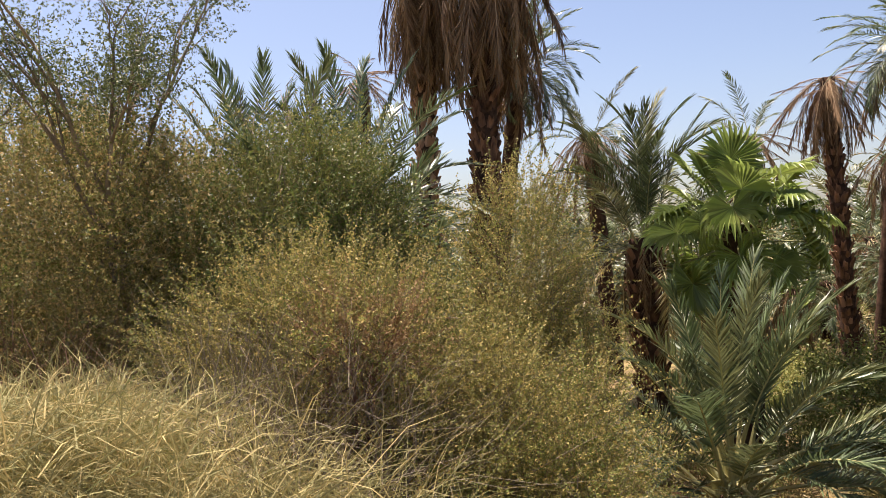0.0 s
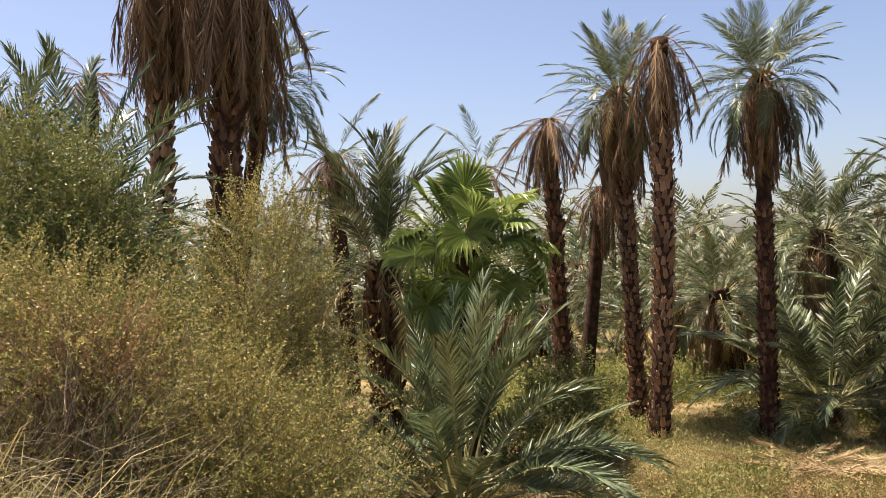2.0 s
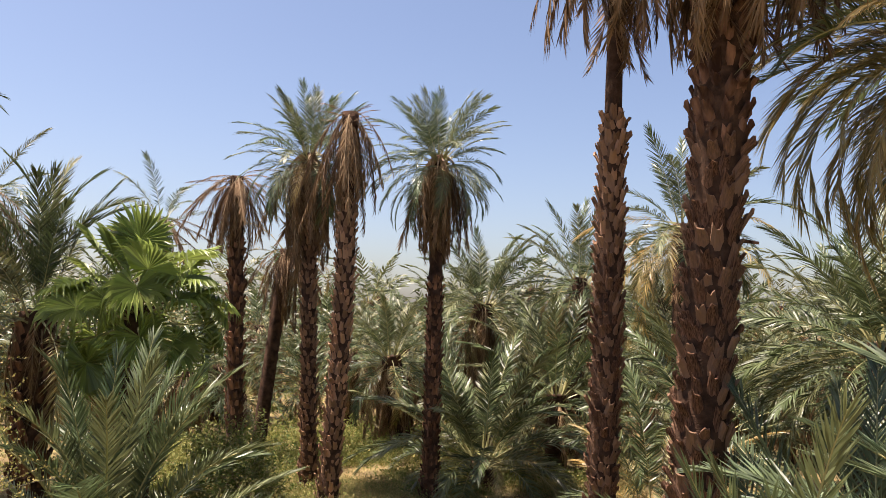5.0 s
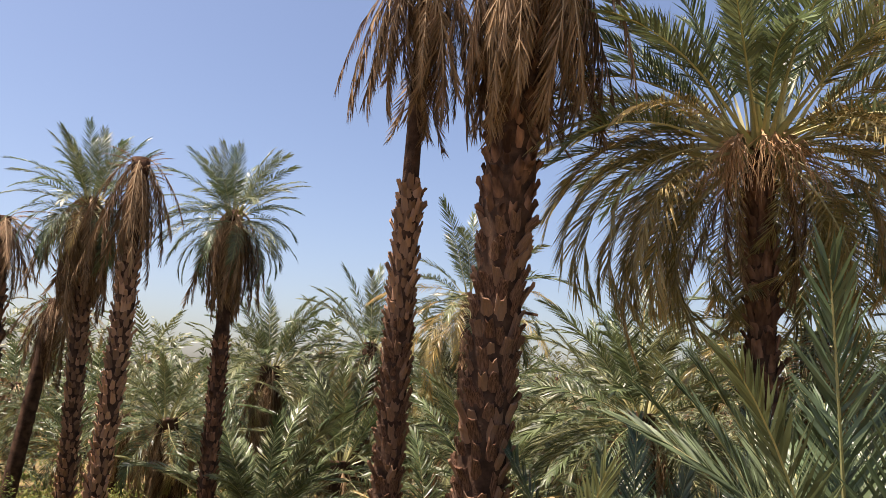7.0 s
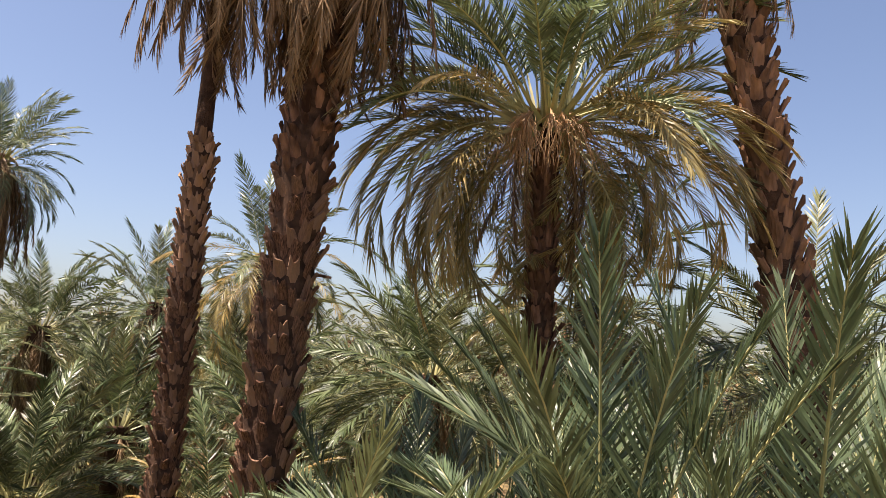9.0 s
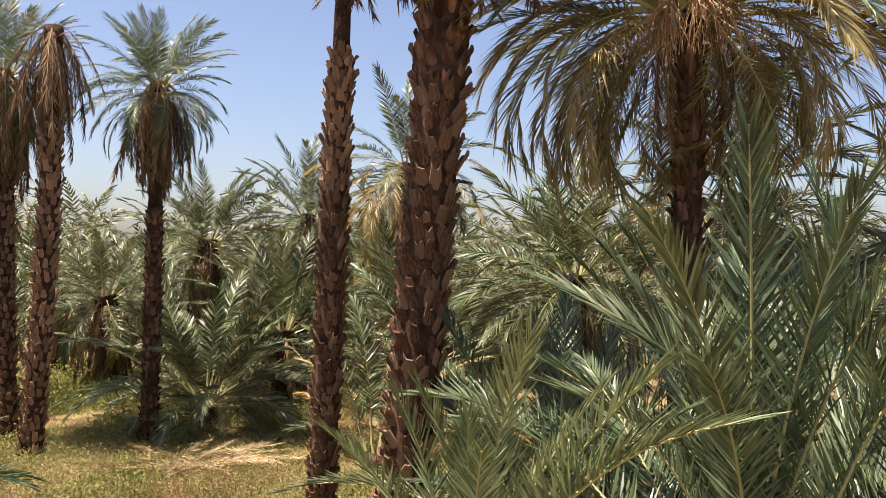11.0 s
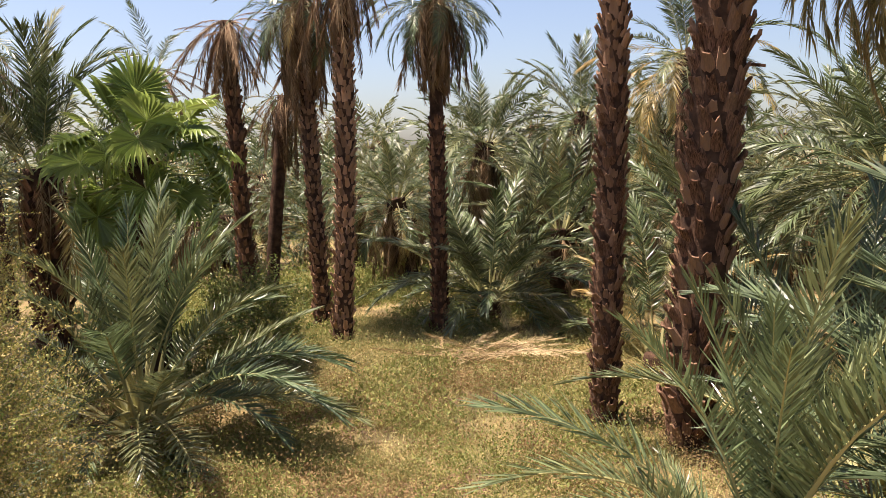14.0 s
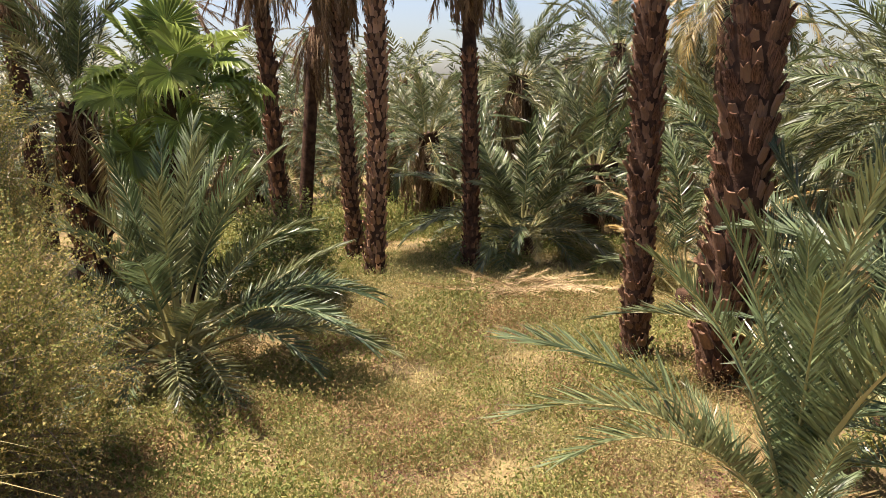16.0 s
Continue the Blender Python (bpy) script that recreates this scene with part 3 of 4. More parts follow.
# the palms to the east
date_palm((6.05, 5.8), (6.08, 5.76, 5.32), "date palm with yellowing drooping leaves and spent fruit stalks",
          [(0, 0.16), (0.8, 0.12), (1, 0.12)],
          [("long", 14, 86, 45, 2.1, 2.6), ("fresh", 14, 80, 30, 2.1, 2.6), ("long", 26, 50, 5, 2.1, 2.5), ("olive", 64, 28, -40, 1.8, 2.5), ("olive", 20, -15, -68, 1.3, 1.9), ("dead", 10, -20, -60, 1.2, 1.6)],
          stubs=(2.6, 4.9, 8, 0.15, 0.11, False), crown_r=0.2, clear=133.0)
date_palm((7.7, 3.45), (7.1, 4.4, 7.9), "leaning tall date palm with hanging brown leaves",
          [(0, 0.22), (1, 0.19)], [("green", 10, 85, 35, 1.8, 2.4), ("dead", 16, -10, -45, 1.5, 2.1), ("deadhang", 8, -66, -86, 1.5, 2.0)],
          stubs=(3.0, 6.8, 9, 0.16, 0.13, False), crown_r=0.16)


date_palm((7.4, 9.2), (7.4, 9.2, 2.5), "date palm with a dense green crown behind the stout trunk",
          [(0, 0.2), (1, 0.18)], [("green", 36, 82, -15, 1.9, 2.4), ("green", 14, 0, -45, 1.7, 2.2), ("dead", 16, -10, -50, 1.3, 1.7)])
date_palm((8.6, 7.4), (8.7, 7.4, 3.6), "date palm with a dense olive crown among its neighbours",
          [(0, 0.2), (1, 0.18)], [("green", 30, 82, -10, 1.9, 2.4), ("olive", 8, 5, -45, 1.8, 2.3), ("green", 14, 5, -45, 1.8, 2.3), ("dead", 18, -10, -50, 1.4, 1.8)])
date_palm((9.6, 4.6), (9.6, 4.7, 2.8), "date palm with a dense green crown at the grove's edge",
          [(0, 0.2), (1, 0.18)], [("green", 36, 82, -15, 2.0, 2.5), ("olive", 14, 0, -45, 1.7, 2.2)])
for x, y, top in ((5.75, 10.6, 1.2), (6.9, 13.6, 1.9), (4.75, 14.3, 1.3), (8.6, 11.3, 2.2)):
    date_palm((x, y), (x, y, top), "low date palm with a dense green crown in the grove's shade",
              [(0, 0.2), (1, 0.18)], [("green", 34, 82, -12, 1.7, 2.2), ("dead", 10, -5, -40, 1.2, 1.6)])
date_palm((9.8, 2.4), (9.8, 2.4, 2.6), "date palm with a dense green crown at the grove's edge",
          [(0, 0.2), (1, 0.18)], [("green", 36, 82, -15, 2.0, 2.5), ("olive", 14, 0, -45, 1.7, 2.2)])


# ---- young palms, clumps of leaves from the ground ----
def young_palm(place, label, rows, stub=0.3, r=0.16, keep=None):
    g = float(ground_z(place[0], place[1]))
    palm = thing("young_date_palm", (place[0], place[1], g), label, "palm tree", "young date palms")
    b = Build()
    k = 8
    u = np.linspace(0, 1, k)
    b.tube(np.stack([0 * u, 0 * u, u * stub - 0.1], -1), r * (1 - 0.3 * u), 10)
    part("trunk", b.mesh("trunk", [BARK], True), palm)
    crown(palm, (0, 0, stub), rows, r * 0.7, None, keep)
    return palm


p = young_palm((-1.60, 8.0), "young date palm with grey-green leaves spreading from the ground",
               [("long", 14, 86, 50, 1.9, 2.3), ("long", 14, 45, 8, 1.7, 2.2), ("olive", 4, 8, -6, 1.2, 1.6), ("dead", 8, 10, -10, 0.8, 1.2)], 0.3, 0.2)
for k, tip in enumerate(((-2.80, 7.40, 2.07), (-2.48, 6.98, 1.68), (-2.35, 7.87, 2.42), (-1.58, 8.05, 2.48), (-1.19, 7.51, 2.43), (-1.04, 8.34, 2.37), (-0.37, 8.20, 2.26), (-0.42, 7.59, 2.01), (-0.20, 7.90, 1.42), (0.60, 8.18, 0.38), (0.50, 7.39, 0.21), (0.56, 8.78, 0.47), (-2.12, 6.68, 0.48), (-2.06, 6.59, -0.13), (-0.89, 6.55, -0.44), (-0.25, 6.90, 0.06), (-1.47, 6.54, -0.21))):
    aim_frond(p, "long", (0, 0, 0.3), tip, (3, 3, 2, 0, 1, 0, 2, 2, 3, 4, 4, 3, 4, 5, 5, 5, 5)[k], rng.normal(0, 15))
young_palm((3.05, 12.97), "young date palm forming a low drooping clump",
           [("fresh", 6, 84, 60, 1.6, 2.0), ("green", 46, 75, 8, 1.7, 2.3), ("olive", 8, 15, -8, 1.4, 1.8)], 0.5, 0.25)
p = young_palm((3.68, 2.95), "large young date palm with long dark grey-green leaves",
               [("near", 20, 84, 50, 2.4, 3.0), ("near", 30, 50, 12, 2.0, 2.6)], 0.4, 0.25, (-65, 95))
for k, tip in enumerate(((3.15, 2.6, 3.62), (2.52, 3.2, 3.05), (3.47, 2.1, 3.3), (2.9, 3.3, 3.1), (3.9, 2.0, 3.2), (3.3, 3.9, 3.0), (2.6, 2.5, 2.4), (2.4, 3.7, 2.3))):
    aim_frond(p, "near", (0, 0, 0.45), tip, (0, 3, 1, 2, 1, 2, 4, 4)[k], rng.normal(0, 20))
p = young_palm((1.66, 2.66), "young date palm with fresh light green leaves beside the bank",
               [("close", 5, 78, 40, 1.0, 1.2), ("close", 8, 35, 5, 0.8, 1.1), ("olive", 5, 20, -5, 0.7, 1.0)], 0.15, 0.12, (-110, 120))
for k, tip in enumerate(((0.48, 2.71, 1.82), (0.44, 2.51, 1.62), (0.99, 2.56, 2.21), (1.26, 2.49, 2.36), (1.71, 2.13, 2.61), (1.82, 1.70, 2.53), (1.46, 2.60, 2.33), (1.82, 1.40, 2.35), (1.95, 1.71, 2.35), (0.81, 2.78, 1.58), (0.55, 2.34, 1.54), (1.97, 2.12, 2.40), (1.60, 2.28, 2.30), (1.47, 2.02, 2.20))):
    aim_frond(p, "close", (0, 0, 0.2), tip, (3, 4, 2, 1, 1, 1, 2, 3, 2, 3, 4, 1, 1, 2, 1, 3)[k], rng.normal(0, 15))
young_palm((4.2, 5.4), "young date palm with arching green leaves behind the trunks",
           [("near", 30, 80, 20, 2.2, 2.8), ("blue", 18, 25, -5, 1.8, 2.2)], 0.25, 0.16, (-60, 110))
young_palm((4.3, 9.2), "young date palm with yellow-green drooping leaves",
           [("olive", 30, 75, 5, 1.5, 1.9), ("green", 16, 80, 20, 1.6, 2.0)], 0.3, 0.22, (-60, 105))
young_palm((5.0, 2.5), "large young date palm with long green leaves",
           [("near", 30, 84, 15, 2.6, 3.2)], 0.5, 0.25)
young_palm((5.6, 4.4), "young date palm with green leaves under taller palms",
           [("near", 24, 84, 15, 2.2, 2.8)], 0.5, 0.25)


# ---- fan palm ----
def fan_leaf_mesh(name, seed, droop):
    """A round pleated blade one metre across its radius, on a stalk that leaves along +y."""
    r = np.random.default_rng(seed)
    b = Build()
    k = 8
    s = np.linspace(0, 1, k)
    stalk = np.stack([0 * s, s * 1.0, -0.12 * s ** 2], -1)
    b.tube(stalk, 0.022 - 0.01 * s, 4, 1)
    hub = stalk[-1]
    n = 30
    tilt = radians((8, 42, 66, 84)[seed - 90])
    ct, st = math.cos(tilt), math.sin(tilt)

    def bent(q):
        y, z = q[1] - hub[1], q[2] - hub[2]
        return np.array([q[0], hub[1] + y * ct + z * st, hub[2] - y * st + z * ct])

    for j in range(n):
        a = radians(-150 + 300 * j / (n - 1)) + r.normal(0, 0.02)
        ln = 0.64 * (1 - 0.2 * abs(j / (n - 1) - 0.5) * 2) * r.uniform(0.93, 1.05)
        way = np.array([math.sin(a), math.cos(a), 0.14])
        sd = np.array([math.cos(a), -math.sin(a), 0])
        up = np.array([0, 0, 1.0])
        w1 = 0.62 * ln * radians(300 / (n - 1)) * 0.52
        p1 = hub + way * ln * 0.62
        p2 = hub + way * ln * 0.84 - up * droop * 0.07
        p3 = hub + way * ln * 1.0 - up * droop * r.uniform(0.12, 0.4)
        fold = up * w1 * 0.8
        v = [hub, p1 - sd * w1 + fold, p1 - fold, p1 + sd * w1 + fold, p2 - sd * w1 * 0.5, p2 - fold * 0.5, p2 + sd * w1 * 0.5, p3]
        b.add([bent(q) for q in v], [(0, 1, 2), (0, 2, 3), (1, 4, 5, 2), (2, 5, 6, 3), (4, 7, 5), (5, 7, 6)], 0)
    return b.mesh(name, [FAN, STALK])


FRONDS["fan"] = [fan_leaf_mesh("fan", 90 + c, 0.5 + 0.35 * c) for c in range(4)]


def fan_palm(place, height):
    palm = thing("fan_palm", (place[0], place[1], float(ground_z(*place))), "fan palm with bright green pleated leaves and a brown skirt", "palm tree")
    line = trunk_line((0, 0, height))
    trunk(palm, line, [(0, 0.22), (1, 0.17)])
    r = np.random.default_rng(5)
    for az, el, pick in ((178, 86, 0), (108, 58, 0), (-112, 52, 1), (20, 74, 0), (186, 22, 2), (-130, 30, 1), (95, 22, 1), (-80, 14, 1)):
        put_frond(palm, "fan", 0.8, az, el, (0, 0, height), r.normal(0, 8), pick)
    g = 0
    for c in range(24):
        g += 137.5 + r.normal(0, 10)
        u = (c + 0.5) / 24
        el = 52 - 72 * u + r.normal(0, 8)
        put_frond(palm, "fan", r.uniform(0.62, 0.84), g, el, (0, 0, height - 0.05 - 0.3 * u), r.normal(0, 22), int(np.clip(u * 4 + r.normal(0, 0.8), 0, 3)))
    for c in range(16):
        put_frond(palm, "deadhang", rng.uniform(0.8, 1.2), c * 137.5, rng.uniform(-85, -65), (0, 0, height - 0.4), 0, None, "dead_frond")
    return palm


fan_palm((-1.86, 10.36), 2.75)


# ---- palms of the grove behind ----
def joined_crown(palm, at, rows):
    """The leaves of a far palm in one mesh."""
    crown(palm, at, rows, 0.12)
    b = Build()
    mats = []
    for ob in [o for o in palm.children if o.name.split(".")[0] in ("frond", "dead_frond")]:
        me = ob.data
        co = np.empty(len(me.vertices) * 3)
        me.vertices.foreach_get("co", co)
        m = np.array(ob.matrix_basis)
        v = co.reshape(-1, 3) @ m[:3, :3].T + m[:3, 3]
        for k, mat in enumerate(me.materials):
            if mat not in mats:
                mats.append(mat)
            faces = [tuple(p.vertices) for p in me.polygons if p.material_index == k]
            b.add(v, faces, mats.index(mat))
        bpy.data.objects.remove(ob)
    part("crown", b.mesh("crown", mats), palm, kind="stuff")


def grove_palm(label, height, rows, joined):
    palm = thing("grove_palm", (0, 0, 0), label, "palm tree", "grove palms")
    line = trunk_line((0, 0, height))
    trunk(palm, line, [(0, 0.2), (1, 0.17)], 8, 12)
    if joined:
        joined_crown(palm, (0, 0, height), rows)
    else:
        crown(palm, (0, 0, height), rows, 0.12)
    return palm


kinds = [
    ("date palm in the grove with a green crown", 1.9, [("far", 38, 82, -25, 1.4, 1.8), ("dead", 26, -10, -60, 1.4, 1.8), ("deadhang", 14, -62, -87, 1.5, 1.9)]),
    ("date palm in the grove with a brown-skirted crown", 2.3, [("far", 30, 82, -20, 1.3, 1.7), ("farolive", 3, -10, -50, 1.3, 1.6), ("dead", 32, -10, -60, 1.5, 2.0), ("deadhang", 18, -62, -87, 1.7, 2.2)]),
    ("low bushy date palm in the grove", 1.0, [("far", 36, 82, -8, 1.5, 2.0), ("dead", 12, -5, -45, 1.2, 1.5)]),
]
far_kinds = [
    ("date palm far back in the grove with a green crown", 1.8, [("distant", 34, 82, -30, 1.7, 2.2), ("distantdead", 24, 0, -55, 1.4, 1.9)]),
    ("date palm far back in the grove with a brown skirt", 2.4, [("distant", 28, 82, -30, 1.5, 1.9), ("distantdead", 32, 0, -55, 1.5, 2.1)]),
    ("low bushy date palm far back in the grove", 0.6, [("distant", 34, 80, -5, 1.8, 2.4)]),
]
horizon_kinds = [
    ("distant date palm on the skyline", 1.8, [("distant", 26, 82, -30, 1.7, 2.2), ("distantdead", 8, 0, -55, 1.4, 1.9)]),
    ("distant date palm on the skyline with a brown skirt", 2.3, [("distant", 22, 82, -30, 1.6, 2.0), ("distantdead", 12, 0, -55, 1.5, 2.0)]),
    ("distant low bushy date palm on the skyline", 0.5, [("distant", 30, 80, -5, 2.0, 2.6)]),
]
low = [kinds[1], kinds[0], kinds[2]]
for d0, d1, count, tall, joined, sorts in ((17.0, 20, 34, 0.88, False, low), (19.5, 24, 46, 0.98, True, kinds), (24, 31, 60, 0.98, True, far_kinds), (31, 42, 60, 1.08, True, far_kinds), (42, 66, 84, 1.3, True, horizon_kinds)):
    protos = [grove_palm(*k, joined) for k in sorts]
    for c in range(count):
        a = radians(-66 + 150 * (c + rng.uniform(0.1, 0.9)) / count)
        d = rng.uniform(d0, d1)
        m = (Matrix.Translation((math.sin(a) * d, math.cos(a) * d, 0)) @ pose(0, 0, 0, rng.normal(0, 3), rng.normal(0, 3), rng.uniform(0, 360))
             @ Matrix.Scale(tall * rng.uniform(0.82, 1.12), 4))
        if c < 3:
            protos[c].matrix_basis = m
        else:
            copy_thing(protos[c % 3], m)


# ---- shrubs ----
def spray_bank(count, leaves, leaf, wide, span, seed):
    """Short twigs with leaves: arrays of leaf points (leaves x 4 x 3) and twig points."""
    r = np.random.default_rng(seed)
    bank = []
    for _ in range(count):
        t = np.linspace(0.1, 1, leaves)
        bend = r.normal(0, 0.25, 3)
        ax = np.stack([bend[0] * t ** 2, bend[1] * t ** 2, t], -1) * span
        way = unit(r.normal(0, 1, (leaves, 3)) + [0, 0, 0.5])
        sd = unit(np.cross(way, r.normal(0, 1, (leaves, 3))))
        s = r.uniform(0.7, 1.25, leaves)[:, None]
        a = ax + way * leaf * 0.15
        mid = ax + way * leaf * 0.6 * s
        tip = ax + way * leaf * 1.15 * s
        bank.append((np.stack([a - sd * wide * s, tip, a + sd * wide * s + way * leaf * 0.25], 1), np.array([[0, 0, 0], ax[leaves // 2], ax[-1]])))
    return bank


def turned(way, r):
    """Turns that take +z to each way."""
    z = unit(way)
    x = unit(np.cross(z, r.normal(0, 1, z.shape)))
    return np.stack([x, np.cross(z, x), z], -1)


def shrub(name, label, place, blobs, leafmat, twigmat, sprays, leaf=0.022, wide=0.0068, span=0.42, leaves=32, stems=26, seed=3, bare=0, category="shrub", up=0.5, lean=(0, 0, 0)):
    """A shrub of stems from its foot and sprays through the outer part of some rounded masses; blobs: centre from the foot, three radii."""
    r = np.random.default_rng(seed)
    foot = Vector((*place, float(ground_z(*place))))
    ob = thing(name, foot, label, category, "shrubs")
    bank = spray_bank(12, leaves, leaf, wide, span, seed)
    vol = np.array([b[3] * b[4] * b[5] for b in blobs]) ** 0.7
    vol /= vol.sum()
    leafb, twigb, stemb = Build(), Build(), Build()
    tops = []
    for b, share in zip(blobs, vol):
        n = int(sprays * share)
        w = unit(r.normal(0, 1, (n * 3, 3)))
        lump = np.array([noise.noise(Vector(q * 2.3 + np.array(b[:3]))) for q in w])
        lump2 = np.array([noise.noise(Vector(q * 4.1 + np.array(b[:3]))) for q in w])
        rad = (0.4 + 0.6 * r.random(n * 3) ** 0.45) * (0.92 + 0.36 * lump + 0.26 * lump2)
        keep = np.flatnonzero(lump2 + 0.6 * lump + r.normal(0, 0.16, n * 3) > 0.03)[:n]
        w, rad = w[keep], rad[keep]
        pts = np.array(b[:3]) + w * rad[:, None] * np.array(b[3:6])
        pts = pts[pts[:, 2] > -0.1]
        w = w[:len(pts)]
        tops.append(pts)
        way = (pts - np.array(b[:3])) / np.array(b[3:6]) * 0.8 + r.normal(0, 0.45, pts.shape) + [0, 0, up] + np.array(lean)
        turn = turned(way, r)
        size = r.uniform(0.7, 1.35, len(pts))
        for k in range(12):
            sel = np.arange(k, len(pts), 12)
            if not len(sel):
                continue
            lv, tv = bank[k]
            if bare < 1:
                v = np.einsum("nij,lqj->nlqi", turn[sel], lv) * size[sel][:, None, None, None] + pts[sel][:, None, None]
                v = v.reshape(-1, 3, 3)
                v = v[r.random(len(v)) >= bare]
                leafb.many(v, [(0, 1, 2)])
            t = np.einsum("nij,qj->nqi", turn[sel], tv) * size[sel][:, None, None] + pts[sel][:, None]
            off = unit(r.normal(0, 1, (len(sel), 3)))[:, None] * np.array([0.0016, 0.0012, 0.0005])[None, :, None]
            off2 = unit(r.normal(0, 1, (len(sel), 3)))[:, None] * np.array([0.0016, 0.0012, 0.0005])[None, :, None]
            q = np.concatenate([t - off, t + off, t + off2], 1)
            twigb.many(q, [(0, 3, 4, 1), (1, 4, 5, 2), (3, 6, 7, 4), (4, 7, 8, 5)])
    allp = np.concatenate(tops)
    for c in range(stems):
        end = allp[r.integers(len(allp))]
        u = np.linspace(0, 1, 9)
        st = np.array([r.normal(0, 0.15), r.normal(0, 0.15), -0.1])
        p = st + u[:, None] * (end - st)
        p[:, 2] += 0.18 * np.sin(u * np.pi) * np.linalg.norm(end)
        p += np.cumsum(r.normal(0, 0.022, p.shape), 0) * u[:, None]
        r0 = r.uniform(0.008, 0.02)
        stemb.tube(p, r0 * (1 - 0.85 * u), 5)
        for k in range(4):
            j = r.integers(3, 8)
            e2 = p[j] + unit(r.normal(0, 1, 3) + [0, 0, 0.4]) * r.uniform(0.2, 0.6)
            p2 = p[j] + np.linspace(0, 1, 5)[:, None] * (e2 - p[j]) + np.cumsum(r.normal(0, 0.02, (5, 3)), 0) * np.linspace(0, 1, 5)[:, None]
            stemb.tube(p2, r0 * 0.35 * np.linspace(1, 0.2, 5), 4)
    part("woody_frame", stemb.mesh("woody_frame", [twigmat], True), ob, label="grey-brown woody stems", kind="stuff")
    part("fine_brushwood", twigb.mesh("fine_brushwood", [twigmat]), ob, kind="stuff")
    if leafb.n:
        part("foliage", leafb.mesh("foliage", [leafmat]), ob, kind="stuff")
    return ob


shrub("olive_shrub", "large tangled olive-yellow shrub with tiny leaves", (-2.60, 4.17),
      [(-0.75, 0.0, 1.4, 1.0, 0.8, 0.7), (0.4, 0.3, 0.75, 0.75, 0.6, 0.65), (-0.35, -0.2, 0.6, 1.1, 0.7, 0.7)], SHRUBLEAF, TWIG, 9000, seed=11, stems=120, leaf=0.0155, wide=0.0055, leaves=46)
shrub("olive_shrub", "tall olive-green shrub with wispy upright twigs", (-2.69, 5.85),
      [(-0.05, 0, 2.25, 0.42, 0.45, 0.85), (0.12, 0.0, 1.4, 0.5, 0.5, 0.75), (-0.1, 0, 0.7, 0.6, 0.5, 0.7)], SHRUBLEAF, TWIG, 3800, seed=12, up=1.0, stems=50, leaf=0.017, wide=0.006, leaves=40)
shrub("green_bush", "dense green bush with small leaves", (-4.52, 5.34),
      [(-0.2, 0, 2.6, 0.95, 0.9, 1.1), (0.15, 0.3, 2.0, 0.8, 0.8, 1.2), (-0.2, -0.2, 1.4, 1.2, 0.8, 1.0)], BUSHLEAF, TWIG, 8500, leaf=0.026, wide=0.008, seed=13)
shrub("dark_bush", "dark dense bush with brown withered patches", (-6.11, 4.31),
      [(0, 0, 2.5, 1.2, 1.0, 1.3), (-0.8, -0.8, 2.2, 1.0, 0.9, 1.6), (0.8, 0.5, 2.3, 0.8, 0.8, 1.3), (0, -0.3, 1.2, 1.6, 0.9, 1.2)], DRYBUSH, TWIG, 7800, leaf=0.026, wide=0.0085, seed=14)
shrub("low_shrub", "low olive shrub at the edge of the clearing", (-3.02, 5.56),
      [(0, 0, 0.45, 0.5, 0.6, 0.5), (-0.6, -0.5, 0.7, 0.8, 0.7, 0.8)], SHRUBLEAF, TWIG, 2400, seed=15, leaf=0.016, wide=0.0056, leaves=40)
shrub("dry_shrub", "rust-brown withered shrub top among olive leaves", (-2.75, 3.75),
      [(0, 0, 1.5, 0.3, 0.25, 0.12)], DRYWEED, REDTWIG, 240, seed=20, span=0.3, leaf=0.016, wide=0.0055, stems=20)
shrub("thorn_bush", "leafless tangle of grey dry twigs", (-2.58, 3.17),
      [(0, 0, 0.75, 0.8, 0.4, 0.3), (-0.5, -0.1, 0.8, 0.6, 0.4, 0.3)], SHRUBLEAF, TWIG, 800, seed=16, bare=1.0, stems=60, span=0.5)
shrub("dark_bush", "leafy green undergrowth bush between young palms", (-0.67, 10.58),
      [(0, 0, 0.45, 0.5, 0.5, 0.5)], BUSHLEAF, TWIG, 600, leaf=0.035, wide=0.011, seed=17)


